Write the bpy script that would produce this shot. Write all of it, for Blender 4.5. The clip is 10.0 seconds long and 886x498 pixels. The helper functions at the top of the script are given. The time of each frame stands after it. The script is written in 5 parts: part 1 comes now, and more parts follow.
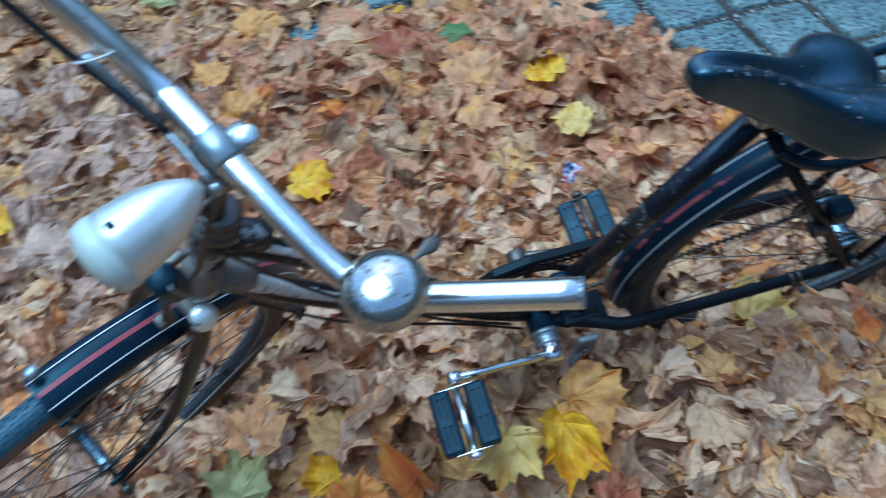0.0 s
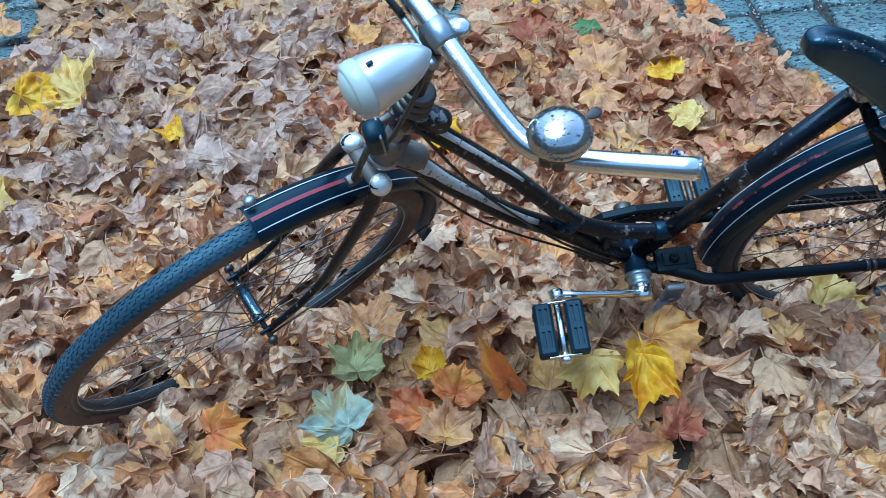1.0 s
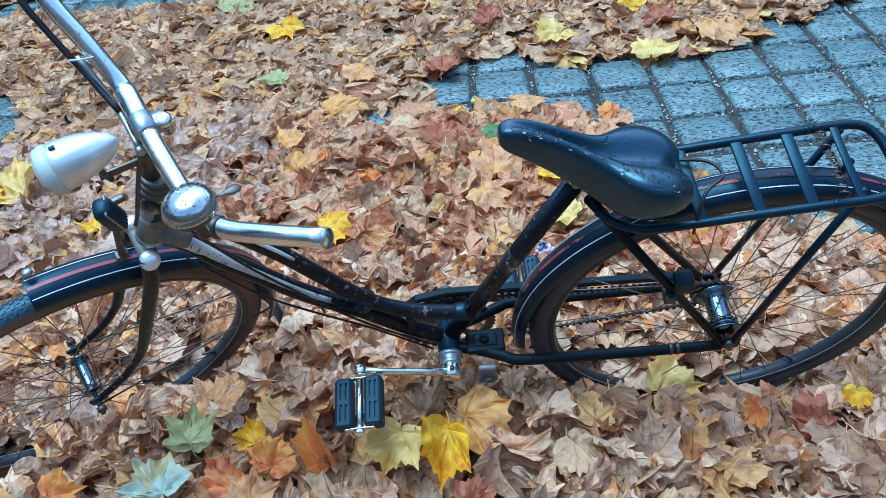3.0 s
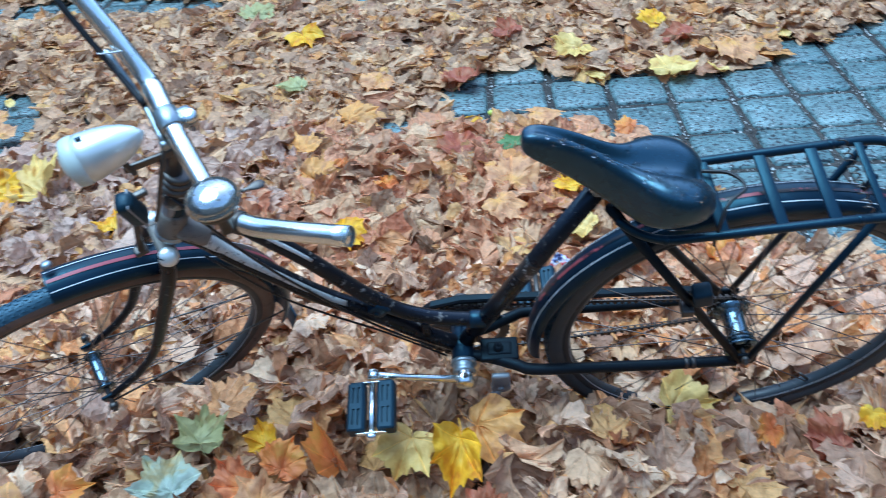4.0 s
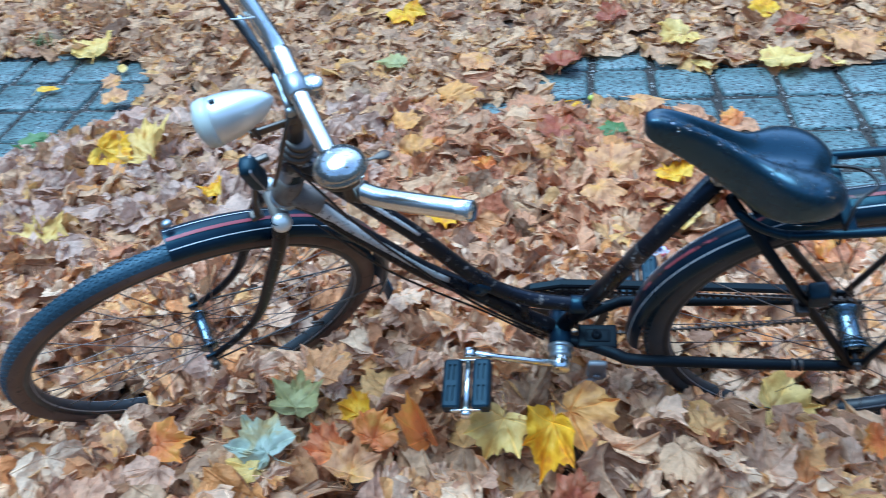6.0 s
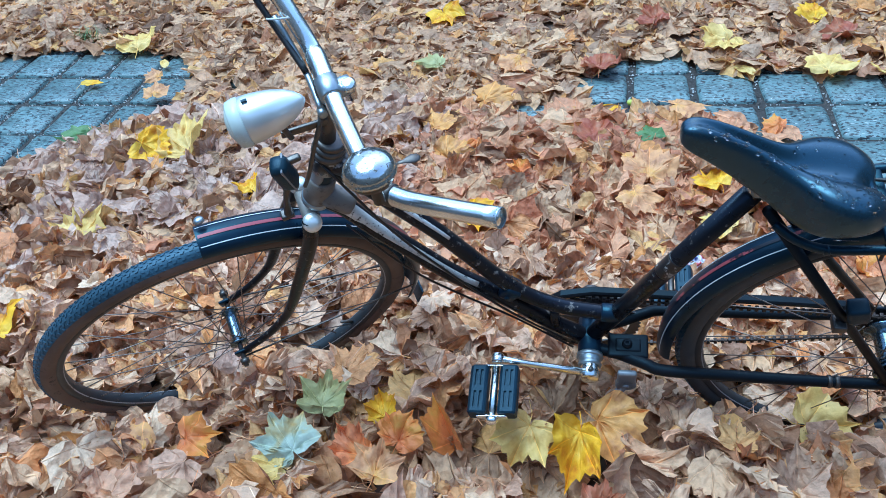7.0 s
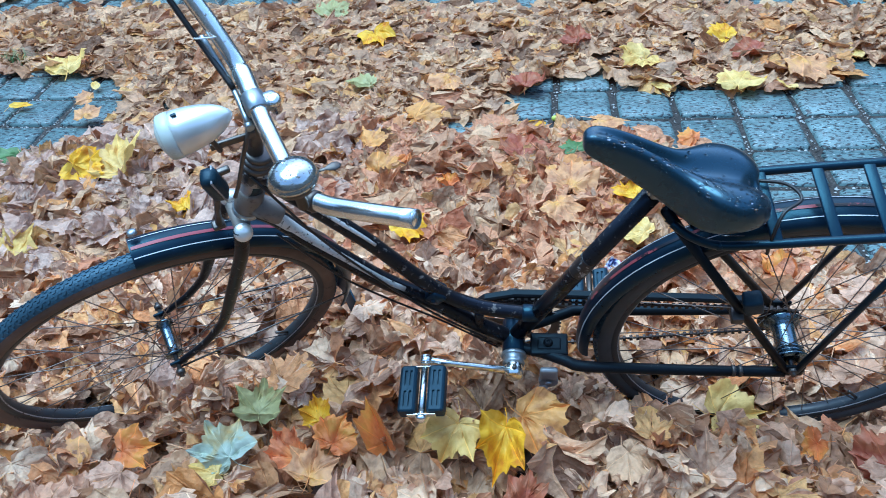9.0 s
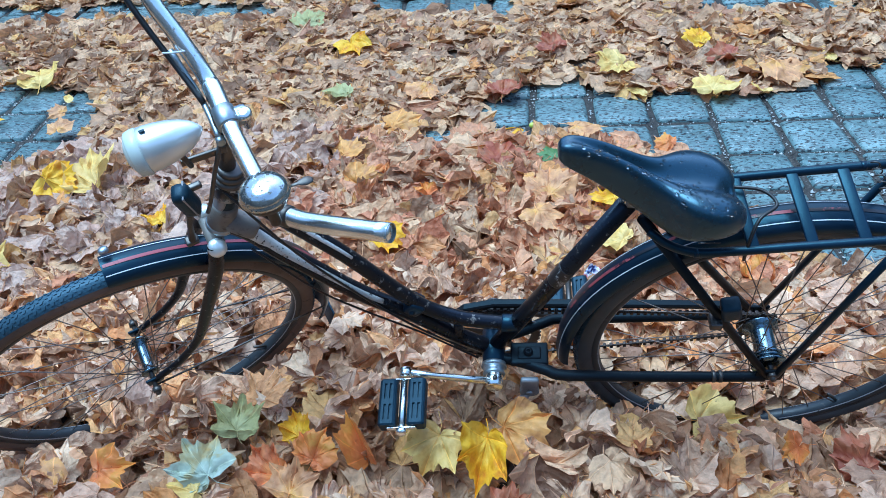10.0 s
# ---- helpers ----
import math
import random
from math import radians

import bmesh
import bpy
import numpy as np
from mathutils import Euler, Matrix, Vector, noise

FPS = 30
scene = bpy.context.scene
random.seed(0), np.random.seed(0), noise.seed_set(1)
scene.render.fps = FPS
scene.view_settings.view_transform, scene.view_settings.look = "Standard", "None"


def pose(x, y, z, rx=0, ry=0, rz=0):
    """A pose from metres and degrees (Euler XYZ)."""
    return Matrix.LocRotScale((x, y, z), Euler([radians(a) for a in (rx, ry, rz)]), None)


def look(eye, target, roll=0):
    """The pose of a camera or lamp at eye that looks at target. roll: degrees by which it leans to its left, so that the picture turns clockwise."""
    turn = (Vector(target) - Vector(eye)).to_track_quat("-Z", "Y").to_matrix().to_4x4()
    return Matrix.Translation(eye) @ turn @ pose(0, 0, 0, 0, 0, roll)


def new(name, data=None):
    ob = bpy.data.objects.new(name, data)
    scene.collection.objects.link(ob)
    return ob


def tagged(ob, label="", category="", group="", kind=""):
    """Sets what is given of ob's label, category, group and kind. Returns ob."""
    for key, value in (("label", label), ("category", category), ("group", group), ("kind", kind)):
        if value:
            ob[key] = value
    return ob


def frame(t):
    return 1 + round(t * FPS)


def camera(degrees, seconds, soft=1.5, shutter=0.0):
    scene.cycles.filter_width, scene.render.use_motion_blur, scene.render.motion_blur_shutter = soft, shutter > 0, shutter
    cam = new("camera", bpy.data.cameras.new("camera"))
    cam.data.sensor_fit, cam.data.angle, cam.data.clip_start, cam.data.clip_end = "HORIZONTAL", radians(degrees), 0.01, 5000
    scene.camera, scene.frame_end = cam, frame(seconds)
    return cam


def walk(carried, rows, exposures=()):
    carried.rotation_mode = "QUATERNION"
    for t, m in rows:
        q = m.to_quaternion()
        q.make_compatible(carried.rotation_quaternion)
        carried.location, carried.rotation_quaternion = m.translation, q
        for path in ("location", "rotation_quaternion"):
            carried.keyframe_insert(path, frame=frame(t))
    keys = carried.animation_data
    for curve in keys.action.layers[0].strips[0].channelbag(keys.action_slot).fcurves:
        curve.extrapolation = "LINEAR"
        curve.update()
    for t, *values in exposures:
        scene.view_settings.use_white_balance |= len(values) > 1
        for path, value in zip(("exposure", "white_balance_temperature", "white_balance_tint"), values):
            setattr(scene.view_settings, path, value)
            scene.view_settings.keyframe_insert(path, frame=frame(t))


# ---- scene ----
cam = camera(57.1, 10.0, soft=0.9, shutter=0.4)
PATH = [
    (0, (-0.391, -2.178, 1.302), (-0.163, -0.921, -0.105), -7.5),
    (0.1, (-0.412, -2.193, 1.306), (-0.232, -0.920, -0.094), -7.1),
    (0.2, (-0.429, -2.205, 1.305), (-0.288, -0.924, -0.090), -6.3),
    (0.3, (-0.449, -2.225, 1.307), (-0.334, -0.933, -0.082), -5.5),
    (0.4, (-0.471, -2.247, 1.316), (-0.375, -0.955, -0.074), -5.4),
    (0.5, (-0.492, -2.276, 1.319), (-0.414, -0.980, -0.068), -5.5),
    (0.6, (-0.514, -2.310, 1.324), (-0.441, -1.009, -0.059), -4.4),
    (0.8, (-0.525, -2.372, 1.349), (-0.462, -1.068, -0.031), -3.0),
    (1, (-0.511, -2.406, 1.357), (-0.444, -1.091, -0.013), -3.7),
    (1.2, (-0.492, -2.418, 1.368), (-0.426, -1.087, 0.014), -3.3),
    (1.5, (-0.420, -2.435, 1.372), (-0.399, -1.057, 0.063), -3.3),
    (1.7, (-0.329, -2.453, 1.368), (-0.359, -1.046, 0.091), -3.8),
    (2, (-0.201, -2.481, 1.358), (-0.265, -1.050, 0.110), -4.6),
    (2.2, (-0.152, -2.492, 1.354), (-0.218, -1.043, 0.127), -5.1),
    (2.5, (-0.115, -2.511, 1.365), (-0.176, -1.037, 0.168), -6.0),
    (2.7, (-0.104, -2.533, 1.370), (-0.154, -1.050, 0.184), -6.3),
    (3.8, (-0.086, -2.546, 1.348), (-0.098, -1.041, 0.190), -5.1),
    (4, (-0.109, -2.547, 1.354), (-0.167, -1.035, 0.205), -4.8),
    (4.2, (-0.120, -2.553, 1.360), (-0.212, -1.038, 0.217), -5.3),
    (4.5, (-0.114, -2.565, 1.373), (-0.211, -1.049, 0.232), -5.7),
    (4.8, (-0.103, -2.562, 1.365), (-0.204, -1.047, 0.224), -6.0),
    (5, (-0.104, -2.556, 1.348), (-0.205, -1.051, 0.193), -6.0),
    (5.3, (-0.122, -2.557, 1.343), (-0.241, -1.071, 0.164), -5.7),
    (5.5, (-0.135, -2.556, 1.349), (-0.266, -1.068, 0.174), -5.1),
    (5.8, (-0.147, -2.557, 1.348), (-0.317, -1.068, 0.179), -4.7),
    (6, (-0.157, -2.549, 1.348), (-0.393, -1.068, 0.182), -5.5),
    (6.2, (-0.171, -2.545, 1.349), (-0.474, -1.072, 0.188), -6.2),
    (7.3, (-0.133, -2.536, 1.347), (-0.467, -0.988, 0.126), -5.8),
    (7.5, (-0.124, -2.544, 1.349), (-0.449, -0.989, 0.134), -5.8),
    (8, (-0.138, -2.593, 1.353), (-0.45, -1.032, 0.143), -5.4),
    (8.2, (-0.136, -2.604, 1.361), (-0.418, -1.113, 0.217), -5.1),
    (8.5, (-0.128, -2.607, 1.363), (-0.393, -1.027, 0.166), -4.6),
    (8.8, (-0.118, -2.602, 1.367), (-0.331, -1.093, 0.233), -4.2),
    (9, (-0.114, -2.604, 1.37), (-0.307, -1.01, 0.178), -4.0),
    (9.5, (-0.109, -2.598, 1.368), (-0.276, -0.998, 0.18), -4.0),
    (10, (-0.107, -2.591, 1.37), (-0.256, -0.984, 0.188), -4.1),
]
walk(cam, [(t, look(eye, target, roll)) for t, eye, target, roll in PATH], [(0.0, 1.44, 5320, -1), (0.5, 1.54, 5320, -1), (1.0, 1.66, 5330, -0.5), (2.0, 1.77, 5330, -0.5), (2.7, 1.88, 5350, 0), (5.0, 1.92, 5400, 3), (10.0, 1.95, 5400, 3)])

# ---- world, sun, light ----
world = bpy.data.worlds.new("sky")
scene.world = world
world.use_nodes = True
wn = world.node_tree.nodes
wn.clear()
sky = wn.new("ShaderNodeTexSky")
sky.sky_type, sky.sun_disc = "NISHITA", False
sky.sun_elevation, sky.sun_rotation = radians(60), radians(10)
sky.air_density, sky.dust_density, sky.ozone_density = 1.0, 0.6, 0.15
bg = wn.new("ShaderNodeBackground")
bg.inputs["Strength"].default_value = 0.11
wout = wn.new("ShaderNodeOutputWorld")
world.node_tree.links.new(sky.outputs[0], bg.inputs["Color"])
world.node_tree.links.new(bg.outputs[0], wout.inputs["Surface"])
sun = new("sun", bpy.data.lights.new("sun", "SUN"))
sun.data.energy, sun.data.angle, sun.data.color = 1.3, radians(42), (0.69, 0.89, 1.0)
sun.matrix_world = look((-0.7, 0.0, 2.6), (0, 0, 0))


# ---- materials ----
def material(name):
    m = bpy.data.materials.new(name)
    m.use_nodes = True
    nt = m.node_tree
    return m, nt, nt.nodes["Principled BSDF"]


def node(nt, kind, **sets):
    n = nt.nodes.new(kind)
    for key, value in sets.items():
        n.inputs[key].default_value = value
    return n


def ramp(nt, src, stops):
    r = nt.nodes.new("ShaderNodeValToRGB")
    el = r.color_ramp.elements
    while len(el) > 1:
        el.remove(el[-1])
    el[0].position, el[0].color = stops[0][0], (*stops[0][1], 1)
    for p, c in stops[1:]:
        e = el.new(p)
        e.color = (*c, 1)
    nt.links.new(src, r.inputs[0])
    return r.outputs[0]


def grey(v):
    return (v, v, v)


def mixc(nt, fac, a, b):
    n = nt.nodes.new("ShaderNodeMix")
    n.data_type = "RGBA"
    for sock, v in ((n.inputs[0], fac), (n.inputs[6], a), (n.inputs[7], b)):
        if isinstance(v, (int, float)):
            sock.default_value = v
        elif isinstance(v, tuple):
            sock.default_value = (*v, 1)
        else:
            nt.links.new(v, sock)
    return n.outputs[2]


def bump(nt, bsdf, src, strength, dist=0.002):
    b = node(nt, "ShaderNodeBump", Strength=strength, Distance=dist)
    nt.links.new(src, b.inputs["Height"])
    nt.links.new(b.outputs[0], bsdf.inputs["Normal"])


def noise_of(nt, scale, detail=4.0, coords="Object", rough=0.55):
    tc = nt.nodes.new("ShaderNodeTexCoord")
    n = node(nt, "ShaderNodeTexNoise", Scale=scale, Detail=detail, Roughness=rough)
    nt.links.new(tc.outputs[coords], n.inputs["Vector"])
    return n.outputs[0]


def worn(name, base, wear, rough=0.35, wear_rough=0.5, metal=0.0, wear_metal=0.0, scale=60.0, amount=0.66, coat=0.0, grain=0.15, spec=0.5, soft=0.05, gloss_tint=(1, 1, 1)):
    """A coated surface with chips and stains of a second colour and fine relief. Blue specular tint paints the sky's
    reflection on black parts.
    """
    m, nt, p = material(name)
    chips = ramp(nt, noise_of(nt, scale, 6.0, rough=0.7), [(amount, grey(0)), (min(amount + soft, 1.0), grey(1))])
    patch = ramp(nt, noise_of(nt, 7.0, 3.0), [(0.3, grey(0.72)), (0.7, grey(1.25))])
    tone = nt.nodes.new("ShaderNodeMix")
    tone.data_type, tone.blend_type = "RGBA", "MULTIPLY"
    tone.inputs[0].default_value = 1.0
    tone.inputs[6].default_value = (*base, 1)
    nt.links.new(patch, tone.inputs[7])
    nt.links.new(mixc(nt, chips, tone.outputs[2], wear), p.inputs["Base Color"])
    fine = noise_of(nt, 260.0, 3.0)
    rr = nt.nodes.new("ShaderNodeMapRange")
    rr.inputs["To Min"].default_value, rr.inputs["To Max"].default_value = rough * 0.7, rough * 1.35
    nt.links.new(noise_of(nt, 25.0, 5.0), rr.inputs[0])
    nt.links.new(mixc(nt, chips, rr.outputs[0], grey(wear_rough)), p.inputs["Roughness"])
    nt.links.new(mixc(nt, chips, grey(metal), grey(wear_metal)), p.inputs["Metallic"])
    p.inputs["Coat Weight"].default_value = coat
    p.inputs["Coat Roughness"].default_value = 0.15
    p.inputs["Specular IOR Level"].default_value = spec
    p.inputs["Specular Tint"].default_value = (*gloss_tint, 1)
    bump(nt, p, fine, grain, 0.001)
    return m


# black enamel; blue in colour and sheen stands in for reflected sky
BLACK = worn("black_enamel_sky_sheen", (0.006, 0.012, 0.024), (0.06, 0.06, 0.062), 0.30, 0.5, scale=70, amount=0.67, spec=0.42, gloss_tint=(0.36, 0.80, 1.0))
BROWN_BLACK = worn("aged_brown_black_enamel", (0.008, 0.007, 0.009), (0.16, 0.14, 0.125), 0.28, 0.6, scale=75, amount=0.605, spec=0.34, gloss_tint=(0.55, 0.75, 1.0))
# chipped worn enamel, pale enough to carry the tubes' top highlight in its colour
WORN_LIT = worn("worn_enamel_highlight", (0.58, 0.59, 0.565), (0.014, 0.014, 0.015), 0.36, 0.36, metal=0.15, wear_metal=0.0, scale=130, amount=0.56, soft=0.06)
CHROME = worn("chrome", (0.84, 0.87, 0.84), (0.28, 0.24, 0.20), 0.22, 0.5, metal=1.0, wear_metal=0.6, scale=120, amount=0.64, grain=0.10)
BELL = worn("pitted_chrome", (0.64, 0.67, 0.65), (0.05, 0.045, 0.04), 0.16, 0.6, metal=1.0, wear_metal=0.3, scale=230, amount=0.56, grain=0.12)
SILVER = worn("silver_lacquer", (0.84, 0.87, 0.84), (0.45, 0.45, 0.43), 0.32, 0.5, metal=0.6, wear_metal=0.3, scale=140, amount=0.75, grain=0.05)
ALLOY = worn("dull_alloy", (0.34, 0.39, 0.42), (0.20, 0.19, 0.18), 0.38, 0.6, metal=0.85, wear_metal=0.4, scale=90, amount=0.62)
STEEL = worn("oily_steel", (0.11, 0.10, 0.092), (0.10, 0.06, 0.04), 0.42, 0.7, metal=0.8, wear_metal=0.2, scale=150, amount=0.6)
SPOKE = worn("dull_spoke_steel", (0.22, 0.175, 0.15), (0.09, 0.055, 0.035), 0.45, 0.7, metal=0.7, wear_metal=0.2, scale=200, amount=0.6)
TYRE = worn("grey_black_tread", (0.038, 0.074, 0.104), (0.085, 0.098, 0.108), 0.42, 0.7, scale=45, amount=0.70, grain=0.4, spec=0.4, gloss_tint=(0.52, 0.79, 1.0))
WALL = worn("brown_tyre_wall", (0.125, 0.085, 0.066), (0.06, 0.045, 0.04), 0.7, 0.8, scale=40, amount=0.6, grain=0.4)
DARKWALL = worn("black_tyre_wall", (0.046, 0.054, 0.060), (0.06, 0.058, 0.055), 0.6, 0.8, scale=40, amount=0.66, grain=0.4)
RUBBER = worn("black_rubber", (0.007, 0.020, 0.032), (0.045, 0.055, 0.06), 0.45, 0.75, scale=70, amount=0.68, grain=0.35, spec=0.4, gloss_tint=(0.52, 0.79, 1.0))
SADDLE = worn("black_saddle_cover", (0.003, 0.013, 0.022), (0.004, 0.016, 0.026), 0.27, 0.33, scale=300, amount=0.6, grain=0.10, spec=0.72, gloss_tint=(0.26, 0.80, 1.0))
SADDLE.node_tree.nodes["Principled BSDF"].inputs["Coat Weight"].default_value = 0.85
SADDLE.node_tree.nodes["Principled BSDF"].inputs["Coat Roughness"].default_value = 0.30
# blue coat tint adds the sky's sheen to the black cover
SADDLE.node_tree.nodes["Principled BSDF"].inputs["Coat Tint"].default_value = (0.62, 0.85, 1.0, 1)
CABLE = worn("black_cable", (0.012, 0.012, 0.013), (0.03, 0.03, 0.03), 0.4, 0.6, amount=0.7)
WHITE_LINE = worn("white_lining", (0.62, 0.64, 0.66), (0.05, 0.05, 0.06), 0.4, 0.5, scale=120, amount=0.62)
BARE = worn("bare_brown_metal", (0.175, 0.158, 0.14), (0.04, 0.034, 0.03), 0.55, 0.7, metal=0.1, wear_metal=0.2, scale=60, amount=0.56, soft=0.15)
DULL_BLACK = worn("dull_black_enamel", (0.008, 0.008, 0.010), (0.05, 0.045, 0.042), 0.42, 0.6, scale=75, amount=0.66, spec=0.18, gloss_tint=(0.45, 0.8, 1.0))
BADGE = worn("dull_grey_badge", (0.26, 0.27, 0.29), (0.12, 0.12, 0.125), 0.45, 0.6, metal=0.3, wear_metal=0.2, scale=60, amount=0.58, soft=0.1)
SCUFF = worn("scuffed_enamel", (0.012, 0.012, 0.014), (0.34, 0.34, 0.34), 0.35, 0.5, wear_metal=0.3, scale=45, amount=0.56, soft=0.04)
SKY_SCREEN = worn("dull_rough_screen", (0.20, 0.19, 0.175), (0.12, 0.112, 0.10), 0.9, 0.9, scale=3, amount=0.5, soft=0.2)
DARK_CHROME = worn("stained_hub_metal", (0.15, 0.21, 0.25), (0.05, 0.04, 0.035), 0.20, 0.5, metal=1.0, wear_metal=0.4, scale=110, amount=0.56, grain=0.12)
CHAIN = worn("oily_chain", (0.040, 0.028, 0.024), (0.12, 0.08, 0.06), 0.45, 0.7, metal=0.5, wear_metal=0.4, scale=200, amount=0.6)
RIM = worn("dusty_black_rim", (0.022, 0.028, 0.034), (0.07, 0.068, 0.065), 0.4, 0.6, scale=60, amount=0.62, spec=0.4)
GREY_LINE = worn("dirty_white_lining", (0.34, 0.36, 0.38), (0.05, 0.05, 0.06), 0.45, 0.5, scale=90, amount=0.58)
RED_LINE = worn("red_lining", (0.27, 0.05, 0.07), (0.03, 0.02, 0.025), 0.4, 0.5, scale=60, amount=0.60, soft=0.12)
RED_DASH = worn("flaked_red_lining", (0.22, 0.045, 0.055), (0.008, 0.008, 0.012), 0.4, 0.3, scale=26, amount=0.46, soft=0.04)
LENS = worn("cream_lamp_rim", (0.62, 0.68, 0.62), (0.35, 0.36, 0.30), 0.25, 0.5, scale=80, amount=0.7)
DROP = bpy.data.materials.new("water")
DROP.use_nodes = True
DROP.node_tree.nodes["Principled BSDF"].inputs["Base Color"].default_value = (0.9, 0.9, 0.9, 1)
DROP.node_tree.nodes["Principled BSDF"].inputs["Roughness"].default_value = 0.03
DROP.node_tree.nodes["Principled BSDF"].inputs["Transmission Weight"].default_value = 1.0
DROP.node_tree.nodes["Principled BSDF"].inputs["IOR"].default_value = 1.33


def sett_material():
    m, nt, p = material("blue_grey_stone")
    tc = nt.nodes.new("ShaderNodeTexCoord")
    info = nt.nodes.new("ShaderNodeObjectInfo")
    add = nt.nodes.new("ShaderNodeVectorMath")
    add.operation = "MULTIPLY_ADD"
    add.inputs[1].default_value = (0.62, 1.25, 1)
    comb = nt.nodes.new("ShaderNodeCombineXYZ")
    mul = nt.nodes.new("ShaderNodeMath")
    mul.operation, mul.inputs[1].default_value = "MULTIPLY", 37.0
    nt.links.new(info.outputs["Random"], mul.inputs[0])
    nt.links.new(mul.outputs[0], comb.inputs[0])
    nt.links.new(mul.outputs[0], comb.inputs[1])
    nt.links.new(tc.outputs["Object"], add.inputs[0])
    nt.links.new(comb.outputs[0], add.inputs[2])

    def nz(scale, detail=4.0, rough=0.6):
        n = node(nt, "ShaderNodeTexNoise", Scale=scale, Detail=detail, Roughness=rough)
        nt.links.new(add.outputs[0], n.inputs["Vector"])
        return n.outputs[0]

    tone = ramp(nt, info.outputs["Random"], [(0.0, (0.106, 0.172, 0.178)), (0.5, (0.132, 0.207, 0.212)), (1.0, (0.158, 0.234, 0.236))])
    cloud = ramp(nt, nz(14.0), [(0.3, (0.55, 0.56, 0.56)), (0.7, grey(1.25))])
    mm = nt.nodes.new("ShaderNodeMix")
    mm.data_type, mm.blend_type, mm.inputs[0].default_value = "RGBA", "MULTIPLY", 1.0
    nt.links.new(tone, mm.inputs[6])
    nt.links.new(cloud, mm.inputs[7])
    pits = ramp(nt, nz(90.0, 3.0, 0.6), [(0.535, grey(0)), (0.565, grey(1))])
    pale = ramp(nt, nz(110.0, 2.0), [(0.64, grey(0)), (0.70, grey(1))])
    c = mixc(nt, pits, mm.outputs[2], (0.014, 0.018, 0.022))
    c = mixc(nt, pale, c, (0.38, 0.42, 0.43))
    nt.links.new(c, p.inputs["Base Color"])
    nt.links.new(ramp(nt, nz(30.0), [(0.35, grey(0.28)), (0.65, grey(0.55))]), p.inputs["Roughness"])
    bump(nt, p, nz(60.0, 6.0, 0.75), 0.6, 0.004)
    return m


SETT = sett_material()


def soil_material():
    m, nt, p = material("dark_gritty_soil")
    c = ramp(nt, noise_of(nt, 90.0, 5.0, rough=0.75), [(0.35, (0.012, 0.011, 0.010)), (0.55, (0.040, 0.034, 0.030)), (0.72, (0.12, 0.105, 0.09)), (0.8, (0.22, 0.21, 0.20))])
    wide = ramp(nt, noise_of(nt, 1.3, 3.0), [(0.35, grey(0.7)), (0.7, grey(1.2))])
    mm = nt.nodes.new("ShaderNodeMix")
    mm.data_type, mm.blend_type, mm.inputs[0].default_value = "RGBA", "MULTIPLY", 1.0
    nt.links.new(c, mm.inputs[6])
    nt.links.new(wide, mm.inputs[7])
    nt.links.new(mm.outputs[2], p.inputs["Base Color"])
    p.inputs["Roughness"].default_value = 0.85
    bump(nt, p, noise_of(nt, 120.0, 5.0), 0.8, 0.006)
    return m


SOIL = soil_material()
PEBBLE = worn("grit_stone", (0.50, 0.50, 0.48), (0.06, 0.05, 0.045), 0.5, 0.8, scale=14, amount=0.49)


